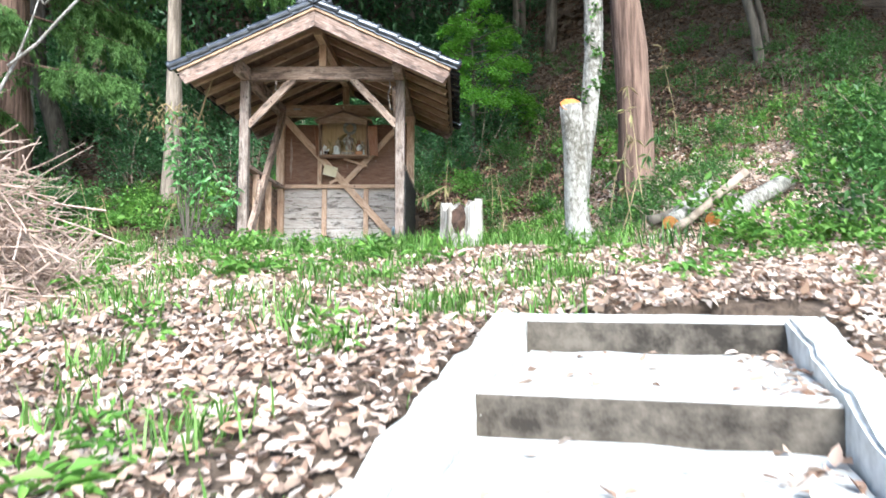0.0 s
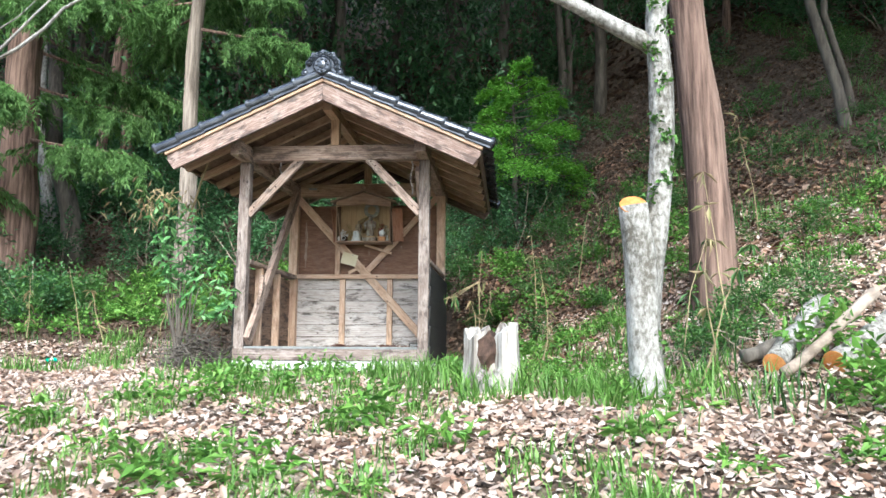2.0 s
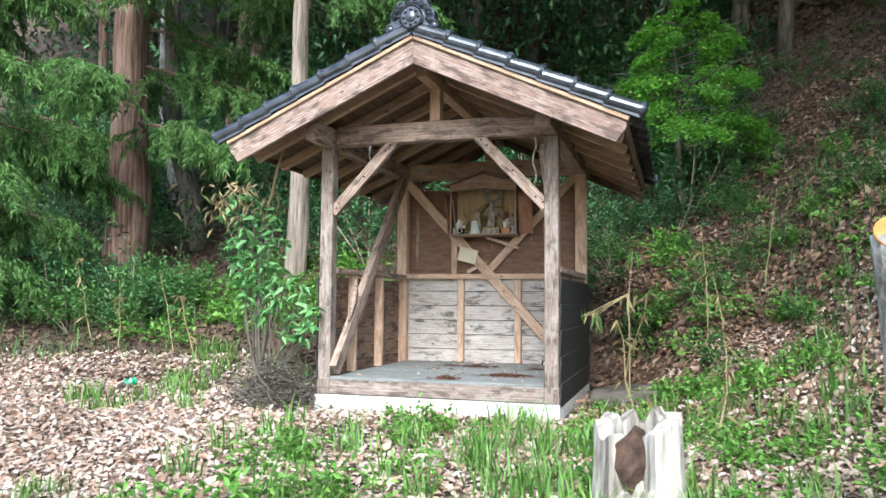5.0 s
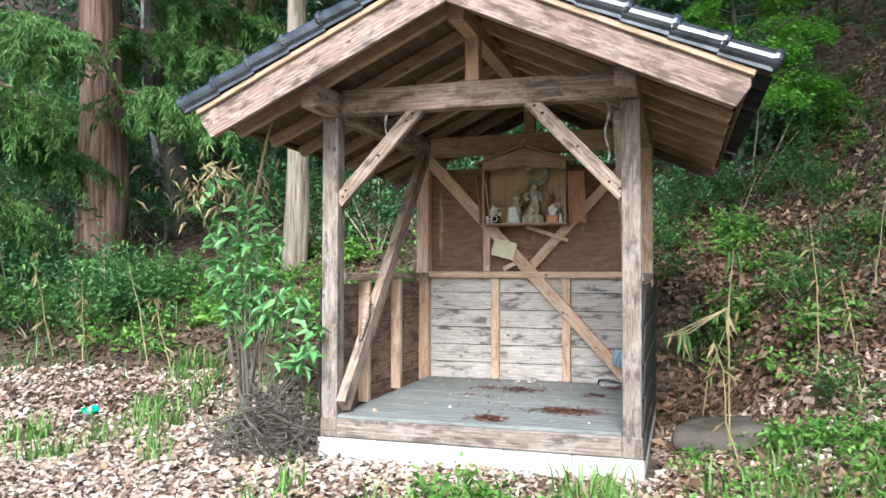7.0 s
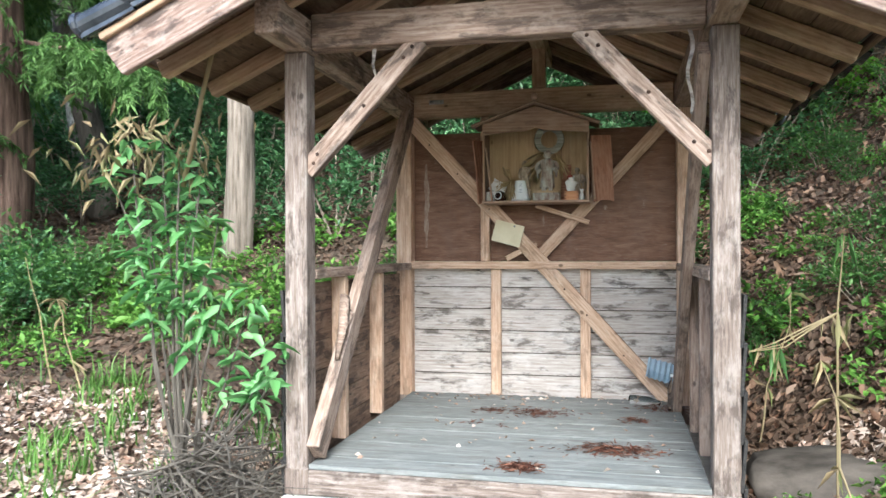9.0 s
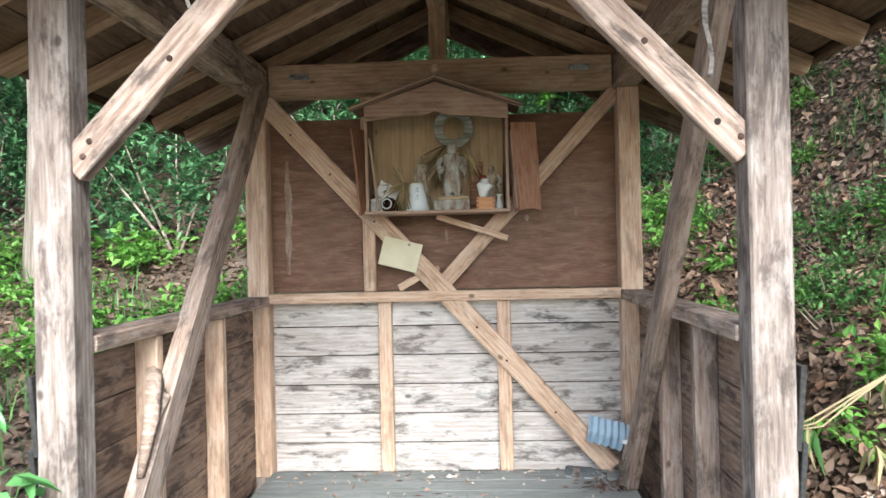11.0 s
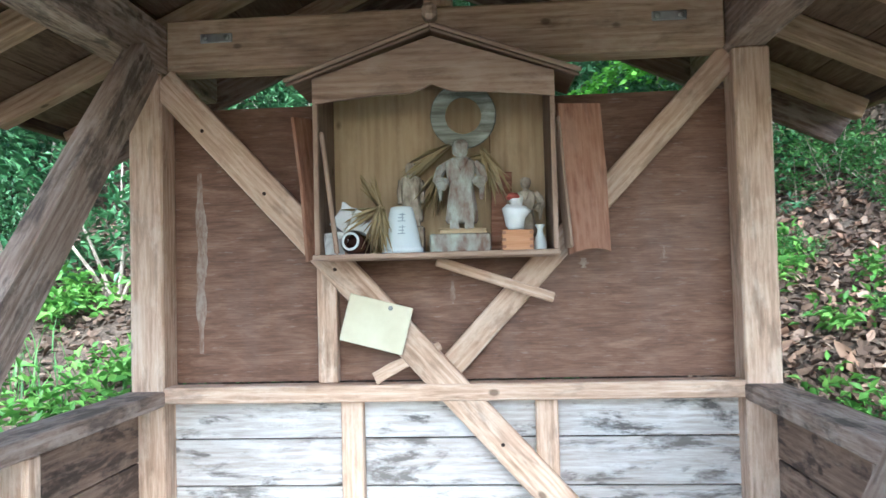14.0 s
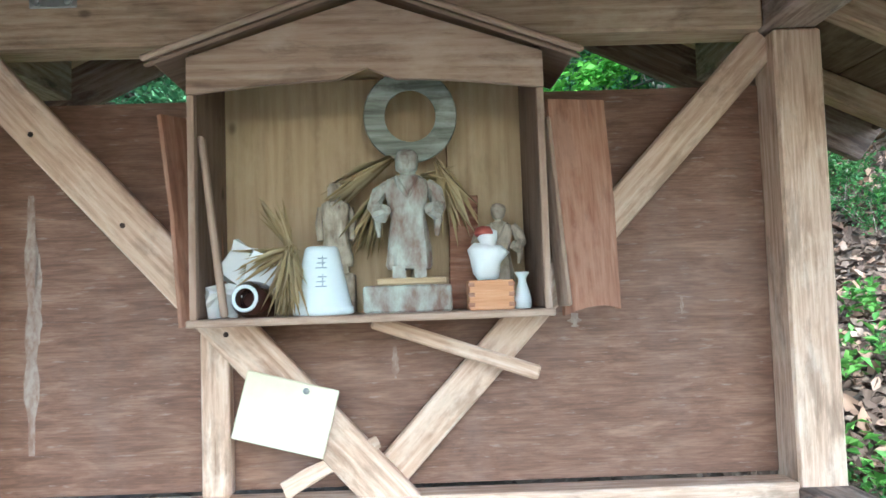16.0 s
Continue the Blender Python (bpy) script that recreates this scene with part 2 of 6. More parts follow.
def thing(name, label, category, group="", m=None, kind=""):
    ob = new(name)
    if m is not None:
        ob.matrix_basis = m
    return tagged(ob, label, category, group, kind)


def smooth(ob):
    for p in ob.data.polygons:
        p.use_smooth = True
    return ob


def box(x0, x1, y0, y1, z0, z1, bevel=0.0, bm=None):
    fresh = bm is None
    bm = bmesh.new() if fresh else bm
    r = bmesh.ops.create_cube(bm, size=1)
    for v in r["verts"]:
        v.co = ((x0 + x1) / 2 + v.co.x * (x1 - x0), (y0 + y1) / 2 + v.co.y * (y1 - y0), (z0 + z1) / 2 + v.co.z * (z1 - z0))
    if bevel and fresh:
        bmesh.ops.bevel(bm, geom=bm.edges[:], offset=bevel, segments=1, affect="EDGES")
    return bm


def along(p, q, up=(0, 0, 1)):
    """A pose at the middle of p-q with its x axis along it."""
    p, q = Vector(p), Vector(q)
    x = (q - p).normalized()
    y = Vector(up).cross(x).normalized()
    z = x.cross(y)
    m = Matrix((x, y, z)).transposed().to_4x4()
    m.translation = (p + q) / 2
    return m


def timber(name, p, q, w, h, mat, parent=None, up=(0, 0, 1), label="", bevel=0.004):
    """A squared timber from p to q, w across and h towards up; its grain runs along it."""
    n = (Vector(q) - Vector(p)).length
    return part(name, box(-n / 2, n / 2, -w / 2, w / 2, -h / 2, h / 2, bevel), mat, parent, label, along(p, q, up))


def prism(outline, y0, y1, bevel=0.0):
    """An outline in x, z made solid between y0 and y1."""
    bm = bmesh.new()
    a = [bm.verts.new((x, y0, z)) for x, z in outline]
    b = [bm.verts.new((x, y1, z)) for x, z in outline]
    bm.faces.new(a)
    bm.faces.new(b[::-1])
    for i in range(len(a)):
        j = (i + 1) % len(a)
        bm.faces.new((a[j], a[i], b[i], b[j]))
    bmesh.ops.recalc_face_normals(bm, faces=bm.faces[:])
    if bevel:
        bmesh.ops.bevel(bm, geom=bm.edges[:], offset=bevel, segments=1, affect="EDGES")
    return bm


def lathe(profile, seg=20, bm=None, caps=True):
    """A turned shape from (radius, z) rows."""
    bm = bmesh.new() if bm is None else bm
    rings = [[bm.verts.new((r * math.cos(a), r * math.sin(a), z)) for a in (2 * math.pi * k / seg for k in range(seg))] for r, z in profile]
    for lo, hi in zip(rings, rings[1:]):
        for k in range(seg):
            bm.faces.new((lo[k], lo[(k + 1) % seg], hi[(k + 1) % seg], hi[k]))
    if caps:
        bm.faces.new(rings[0][::-1])
        bm.faces.new(rings[-1])
    return bm


def tube(pts, radii, seg=8, rough=0.0, bm=None, seed=0.0):
    """A limb through pts with its own radius at each; rough: how far its skin swells and dents."""
    bm = bmesh.new() if bm is None else bm
    pts = [Vector(p) for p in pts]
    rings = []
    for i, p in enumerate(pts):
        d = (pts[min(i + 1, len(pts) - 1)] - pts[max(i - 1, 0)]).normalized()
        side = d.cross(Vector((0.31, 0.95, 0.05))).normalized() if abs(d.y) < 0.9 else d.cross(Vector((0, 0.1, 1))).normalized()
        other = d.cross(side)
        ring = []
        for k in range(seg):
            a = 2 * math.pi * k / seg
            o = side * math.cos(a) + other * math.sin(a)
            r = radii[i] * (1 + rough * noise.noise(o * 1.7 + p * 1.3 + Vector((seed, 0, 0))))
            ring.append(bm.verts.new(p + o * r))
        rings.append(ring)
    for lo, hi in zip(rings, rings[1:]):
        for k in range(seg):
            bm.faces.new((lo[k], lo[(k + 1) % seg], hi[(k + 1) % seg], hi[k]))
    bm.faces.new(rings[0][::-1])
    bm.faces.new(rings[-1])
    return bm


def subdivided(p, q, n, wob=0.0, seed=0):
    p, q = Vector(p), Vector(q)
    return [p.lerp(q, i / n) + noise.noise_vector(Vector((seed + i * 0.45, seed * 1.7, 3.1))) * wob * (i > 0) for i in range(n + 1)]


def raw_mesh(name, verts, faces, mat):
    """A mesh from arrays: verts (n, 3), faces (m, k) with k 3 or 4."""
    me = bpy.data.meshes.new(name)
    me.vertices.add(len(verts))
    me.vertices.foreach_set("co", np.ascontiguousarray(verts, dtype=np.float32).ravel())
    k = faces.shape[1]
    me.loops.add(faces.size)
    me.loops.foreach_set("vertex_index", np.ascontiguousarray(faces, dtype=np.int32).ravel())
    me.polygons.add(len(faces))
    me.polygons.foreach_set("loop_start", np.arange(0, faces.size, k, dtype=np.int32))
    me.update(calc_edges=True)
    me.materials.append(mat)
    return me


def unit(v):
    return v / np.maximum(np.linalg.norm(v, axis=1, keepdims=True), 1e-6)


def leaf_mesh(name, base, way, size, mat, rng, ratio=0.5, fold=0.25, droop=0.2):
    """Folded pointed leaves: where each starts, the way it points, and its length."""
    n = len(base)
    way = unit(way)
    side = unit(np.cross(way, rng.normal(size=(n, 3)) * 0.5 + np.array((0, 0, 1.0))))
    nor = np.cross(side, way)
    s = np.asarray(size).reshape(-1, 1) * np.ones((n, 1))
    mid = base + way * s * 0.45
    tip = base + way * s - nor * s * droop
    lift = nor * s * fold * ratio
    v = np.stack([base, mid + side * s * ratio / 2 + lift, tip, mid - side * s * ratio / 2 + lift], axis=1).reshape(-1, 3)
    i = np.arange(n)[:, None] * 4
    f = np.concatenate([i + np.array([[0, 1, 2]]), i + np.array([[0, 2, 3]])])
    return raw_mesh(name, v, f, mat)


def round_leaf_mesh(name, base, way, size, mat, rng, ratio=0.5, fold=0.2, droop=0.2):
    """Rounder leaves of six points, folded along the midrib and curled at the tip."""
    n = len(base)
    way = unit(way)
    side = unit(np.cross(way, rng.normal(size=(n, 3)) * 0.5 + np.array((0, 0, 1.0))))
    nor = np.cross(side, way)
    s = np.asarray(size).reshape(-1, 1) * np.ones((n, 1))
    half = side * s * ratio / 2
    lift = nor * s * fold * ratio * rng.uniform(0.2, 1.3, (n, 1))
    a, b = base + way * s * 0.28, base + way * s * 0.68 - nor * s * droop * 0.4
    tip = base + way * s - nor * s * droop
    v = np.stack([base, a + half + lift, b + half * 0.62 + lift, tip, b - half * 0.62 + lift, a - half + lift], axis=1).reshape(-1, 3)
    i = np.arange(n)[:, None] * 6
    f = np.concatenate([i + np.array([[0, 1, 2, 3]]), i + np.array([[0, 3, 4, 5]])])
    return raw_mesh(name, v, f, mat)


def blade_mesh(name, base, height, lean, mat, rng, width=0.008):
    """Grass blades of two bends, each leaning and drooping its own way."""
    n = len(base)
    a = rng.uniform(0, 2 * np.pi, n)
    d = np.stack([np.cos(a), np.sin(a), np.zeros(n)], 1)
    s = np.stack([-np.sin(a), np.cos(a), np.zeros(n)], 1) * width / 2
    h = np.asarray(height).reshape(-1, 1)
    l = np.asarray(lean).reshape(-1, 1) * h
    up = np.array((0, 0, 1.0))
    m1 = base + d * l * 0.3 + up * h * 0.55
    tip = base + d * l + up * h * (1 - 0.35 * np.asarray(lean).reshape(-1, 1))
    v = np.stack([base - s, base + s, m1 - s * 0.8, m1 + s * 0.8, tip], axis=1).reshape(-1, 3)
    i = np.arange(n)[:, None] * 5
    f = np.concatenate([i + np.array([[0, 1, 3]]), i + np.array([[0, 3, 2]]), i + np.array([[2, 3, 4]])])
    return raw_mesh(name, v, f, mat)


# ---- ground ----
def sstep(a, b, v):
    t = np.clip((v - a) / (b - a), 0, 1)
    return t * t * (3 - 2 * t)


AX, AY, ATURN = 2.17, -5.75, radians(-16)   # the middle of the top stair's edge, and the way the stairs face


def gz(x, y):
    """The ground's height: a slope up from the road, a level yard, a wooded hill behind and beside it."""
    x, y = np.asarray(x, float), np.asarray(y, float)
    yy = y + 0.29 * (x - AX)
    z = np.interp(yy, [-60, -9.6, -9.0, -7.5, -5.75, -3.5, -2.4, 0], [-2.0, -2.0, -1.85, -0.87, -0.46, -0.10, 0.0, 0.035])
    s = y - 0.2 + 0.9 * np.clip(x - 1.0, 0, 6) + 0.12 * np.clip(-x - 5, 0, 20)
    s = np.log1p(np.exp(np.clip(s * 3, -30, 30))) / 3 * (s < 9) + s * (s >= 9)
    hill = 0.22 * s + 0.018 * np.minimum(s, 16) ** 2 + 0.55 * np.maximum(s - 16, 0)
    hill = np.minimum(hill, 24 + 0.02 * s)
    hill = hill + 0.5 * sstep(2.5, 3.7, x) * sstep(-3.7, -1.5, y)
    dx = np.maximum(np.abs(x) - 1.12, 0)
    dy = np.maximum(np.maximum(-0.5 - y, y - 2.1), 0)
    hill = hill * sstep(0.0, 1.1, np.hypot(dx, dy))
    bumps = 0.02 * np.sin(x * 3.1 + y * 1.3) + 0.02 * np.sin(y * 2.3 - x * 1.7)
    return z + hill + bumps * sstep(0.1, 1.0, np.hypot(dx, dy))


def axis(lo, hi, step, far):
    inner = np.arange(lo, hi + 1e-6, step)
    out = [hi + 1.5 ** k for k in range(1, 16) if hi + 1.5 ** k < far] + [far]
    left = [lo - 1.5 ** k for k in range(1, 16) if lo - 1.5 ** k > -far] + [-far]
    return np.array(left[::-1] + list(inner) + out)


gx, gy = axis(-9, 10, 0.14, 400), axis(-11, 12, 0.14, 400)
GX, GY = np.meshgrid(gx, gy)
GZ = gz(GX, GY)
u = (GX - AX) * math.cos(ATURN) + (GY - AY) * math.sin(ATURN)
w = -(GX - AX) * math.sin(ATURN) + (GY - AY) * math.cos(ATURN)
GZ = GZ - 0.45 * (np.abs(u) < 0.56) * (w < 0.14) * (w > -3.4)
nx, ny = len(gx), len(gy)
idx = np.arange(nx * ny).reshape(ny, nx)
quads = np.stack([idx[:-1, :-1], idx[:-1, 1:], idx[1:, 1:], idx[1:, :-1]], -1).reshape(-1, 4)
ground = smooth(new("ground", raw_mesh("ground", np.stack([GX, GY, GZ], -1).reshape(-1, 3), quads, SOIL)))
tagged(ground, "brown woodland soil strewn with dead leaves", "ground", kind="structure")

# ---- concrete stairs ----
def chipped(bm, cuts, amount):
    """Worn, uneven faces and chipped edges."""
    bmesh.ops.subdivide_edges(bm, edges=[e for e in bm.edges if e.calc_length() > 0.1], cuts=cuts, use_grid_fill=True)
    for v in bm.verts:
        v.co += noise.noise_vector(v.co * 9) * amount + noise.noise_vector(v.co * 31) * amount * 0.5


def worn_box(*sides):
    bm = box(*sides, 0.02)
    chipped(bm, 6, 0.014)
    return bm


def stairs():
    st = thing("concrete_stairs", "pale weathered concrete garden stairs with low side kerbs", "stairs", m=Matrix.Translation((AX, AY, 0)) @ Matrix.Rotation(ATURN, 4, "Z"))
    z, y = -0.455, 0.0
    nose = [(0.0, z)]
    part("landing", worn_box(-0.64, 0.64, 0.022, 0.27, z - 0.5, z + 0.012), CONCRETE, st)
    for tread, rise, slope in ((0.88, 0.13, 0.05), (0.86, 0.13, 0.05), (0.3, 0.17, 0.01), (0.28, 0.18, 0.01), (0.28, 0.18, 0.01), (0.28, 0.18, 0.01)):
        # Each riser face is a far darker brown than the pale treads.
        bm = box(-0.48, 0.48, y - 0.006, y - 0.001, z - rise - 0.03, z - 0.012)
        part("riser", bm, RISER, st, "dark brown riser")
        back = z - rise
        y2, z2 = y - tread, z - rise - slope
        bm = bmesh.new()
        vs = [bm.verts.new(c) for c in ((-0.48, y, back), (0.48, y, back), (0.48, y2, z2), (-0.48, y2, z2),
                                        (-0.48, y, back - 0.4), (0.48, y, back - 0.4), (0.48, y2, z2 - 0.4), (-0.48, y2, z2 - 0.4))]
        for f in ((0, 3, 2, 1), (4, 5, 6, 7), (0, 1, 5, 4), (1, 2, 6, 5), (2, 3, 7, 6), (3, 0, 4, 7)):
            bm.faces.new([vs[i] for i in f])
        bmesh.ops.bevel(bm, geom=[e for e in bm.edges], offset=0.012, segments=2, affect="EDGES")
        chipped(bm, 5, 0.012)
        part("step", bm, CONCRETE, st)
        y, z = y2, z2
        nose.append((y, z))
    for sx in (-1, 1):
        bm = bmesh.new()
        x0, x1 = sx * 0.48, sx * 0.62
        rows = [[bm.verts.new((x, yy, zz + d)) for x, d in ((x0, 0.02), (x1, 0.02), (x1, -0.6), (x0, -0.6))] for yy, zz in nose]
        for a, b in zip(rows, rows[1:]):
            for k in range(4):
                bm.faces.new((a[k], a[(k + 1) % 4], b[(k + 1) % 4], b[k]))
        bm.faces.new(rows[0])
        bm.faces.new(rows[-1][::-1])
        bmesh.ops.recalc_face_normals(bm, faces=bm.faces[:])
        bmesh.ops.bevel(bm, geom=bm.edges[:], offset=0.015, segments=2, affect="EDGES")
        chipped(bm, 6, 0.02)
        part("side_kerb", bm, CONCRETE, st)


stairs()

# ---- the hut ----
FZ = 0.28          # floor
TOP = 2.13         # post tops
PX, PW = 0.91, 0.105
YF, YB = 0.0525, 1.8225
RIDGE, PITCH = 2.775, 0.46
EAVE, GY0, GY1 = 1.455, -0.5, 2.45
hut = thing("roadside_shrine_hut", "open weathered timber shrine hut with a dark tiled gable roof", "hut",
            m=Matrix.Translation((0, 1.82, 0)) @ Matrix.Rotation(radians(-1.4), 4, "Z") @ Matrix.Translation((0, -1.82, 0)))


def hut_frame():
    foot = new("footing")
    foot.parent = hut
    for x0, x1, y0, y1 in ((-0.975, 0.975, -0.03, 0.13), (-0.975, -0.84, 0.133, 1.74), (0.84, 0.975, 0.133, 1.74), (-0.975, 0.975, 1.743, 1.9)):
        n = max(1, round((x1 - x0) / 0.4))
        for k in range(n):
            a, b = x0 + (x1 - x0) * k / n, x0 + (x1 - x0) * (k + 1) / n
            part("block", box(a + 0.002, b - 0.002, y0, y1, -0.3, 0.15, 0.006), CONCRETE, foot)
    for sx in (-1, 1):
        for y, name in ((YF, "front"), (YB, "back")):
            timber("post", (sx * PX, y, 0.153), (sx * PX, y, TOP), PW, PW, POST if y < 1 else STUD, hut, up=(0, 1, 0), bevel=0.006)
            timber("post_shoe", (sx * PX, y, 0.154), (sx * PX, y, 0.27), PW + 0.008, PW + 0.008, POST, hut, up=(0, 1, 0))
        # plates along the eaves, their ends out under the gable
        timber("wall_plate", (sx * 0.90, -0.30, TOP + 0.075), (sx * 0.90, 2.2, TOP + 0.075), 0.115, 0.145, BEAM, hut, bevel=0.006)
        # knee braces
        timber("knee_brace", (sx * 0.87, YF - 0.01, 1.60), (sx * 0.34, YF - 0.01, 2.16), 0.05, 0.085, BEAM, hut, up=(0, 0, 1))
    for sx in (-1, 1):
        for f in (0.06, 0.13, 0.5, 0.86, 0.94):
            c = Vector((sx * 0.87, YF - 0.0355, 1.60)).lerp(Vector((sx * 0.34, YF - 0.0355, 2.16)), f)
            part("nail_head", lathe([(0.009, 0), (0.008, 0.003), (0.003, 0.004)], 8), DARKBROWN, hut, "", pose(c.x + 0.012 * math.sin(f * 40), c.y, c.z, 90))
    for f in (0.09, 0.2, 0.33, 0.42, 0.62, 0.71, 0.85):
        c = Vector((-0.86, YB - 0.0505, 2.11)).lerp(Vector((0.80, YB - 0.0505, 0.30)), f)
        part("nail_head", lathe([(0.006, 0), (0.0055, 0.002), (0.002, 0.003)], 8), DARKBROWN, hut, "", pose(c.x + 0.02 * math.sin(f * 50), c.y, c.z, 90))
    timber("sill", (-0.855, YF - 0.006, 0.212), (0.855, YF - 0.006, 0.212), 0.11, 0.112, POST, hut, bevel=0.007)
    timber("tie_beam", (-0.84, YF + 0.01, TOP + 0.09), (0.84, YF + 0.01, TOP + 0.09), 0.10, 0.155, BEAM, hut, bevel=0.006)
    timber("tie_beam", (-0.84, YB, TOP + 0.083), (0.84, YB, TOP + 0.083), 0.10, 0.16, RAFTER, hut, bevel=0.006)
    for y in (YF, YB):
        timber("king_post", (0, y, TOP + 0.168), (0, y, 2.56), 0.085, 0.085, RAFTER, hut, up=(0, 1, 0))
    timber("ridge_beam", (0, -0.32, 2.60), (0, 2.3, 2.60), 0.09, 0.10, RAFTER, hut)
    for sx in (-1, 1):
        plate = part("strap", box(-0.05, 0.05, -0.003, 0.003, -0.014, 0.014, 0.002), METAL, hut, "galvanised steel strap", Matrix.Translation((sx * 0.68, YB - 0.054, TOP + 0.10)))
        for k in (-1, 1):
            bolt = part("bolt", lathe([(0.009, 0), (0.009, 0.006), (0.004, 0.008)], 8), METAL, plate, "", pose(k * 0.034, -0.003, 0, 90))


def hut_walls():
    # back wall
    back = new("back_wall")
    back.parent = hut
    timber("rail", (-0.857, YB - 0.02, 1.143), (0.857, YB - 0.02, 1.143), 0.075, 0.05, STUD, back)
    for x in (-0.289, 0.293):
        timber("stud", (x, YB - 0.005, FZ + 0.002), (x, YB - 0.005, 1.116), 0.045, 0.066, STUD, back, up=(1, 0, 0))
    timber("stud", (-0.36, YB + 0.0, 1.17), (-0.36, YB + 0.0, TOP), 0.04, 0.06, STUD, back, up=(1, 0, 0))
    n, h = 6, (1.15 - FZ) / 6
    for k in range(n):
        z = FZ - 0.01 + h * (k + 0.5)
        timber("board", (-0.86, YB + 0.035, z), (0.86, YB + 0.035, z), 0.014, h - 0.005, BOARD, back, bevel=0.002)
    part("plywood_panel", box(-0.857, 0.857, -0.006, 0.006, 1.17, 2.03, 0.001), PLY, back, "dark red-brown plywood with scuffs", Matrix.Translation((0, YB + 0.045, 0)))
    timber("brace", (-0.86, YB - 0.035, 2.11), (0.80, YB - 0.035, 0.30), 0.03, 0.095, STUD, back)
    timber("brace", (0.86, YB - 0.005, 2.12), (-0.02, YB - 0.005, 1.18), 0.025, 0.075, STUD, back)
    timber("loose_slat", (-0.02, YB - 0.055, 1.53), (0.32, YB - 0.09, 1.415), 0.015, 0.03, STUD, back)
    # side walls
    for sx in (-1, 1):
        side = new("side_wall")
        side.parent = hut
        x = sx * PX
        timber("rail", (x, 0.107, 1.135), (x, 1.768, 1.135), 0.115, 0.045, BEAM, side)
        for y in ((0.53, 1.14) if sx < 0 else (0.57, 1.03)):
            # Right studs get darker beam wood in place of that side's shade.
            timber("stud", (x - sx * 0.01, y, FZ + 0.002), (x - sx * 0.01, y, 1.11), 0.075, 0.05, STUD if sx < 0 else BEAM, side, up=(0, 1, 0))
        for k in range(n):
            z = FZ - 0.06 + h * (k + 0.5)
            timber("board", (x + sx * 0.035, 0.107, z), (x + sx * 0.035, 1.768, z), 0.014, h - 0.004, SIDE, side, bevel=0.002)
        for k in range(5):
            z = 0.2 + 0.19 * k
            timber("weatherboard", (x + sx * 0.062, 0.0, z), (x + sx * 0.062, 1.87, z), 0.014, 0.21, BLACK, side, up=(sx * 0.08, 0, 1), label="black lapped weatherboard", bevel=0.002)
        if sx < 0:
            timber("brace", (x + 0.082, 0.03, FZ + 0.06), (x + 0.078, 1.60, 2.12), 0.06, 0.115, BEAM, side)
        else:
            timber("brace", (x - 0.078, 1.53, FZ + 0.03), (x - 0.075, 0.08, 2.06), 0.05, 0.115, BEAM, side)


def hut_floor():
    fl = new("deck")
    fl.parent = hut
    n = 12
    for k in range(n):
        y0 = 0.004 + 1.77 * k / n
        timber("floor_board", (-0.853, y0 + 0.074, FZ + 0.002 * (k % 2)), (0.853, y0 + 0.074, FZ + 0.002 * (k % 3)), 0.1462, 0.022, FLOOR, fl, bevel=0.0015)


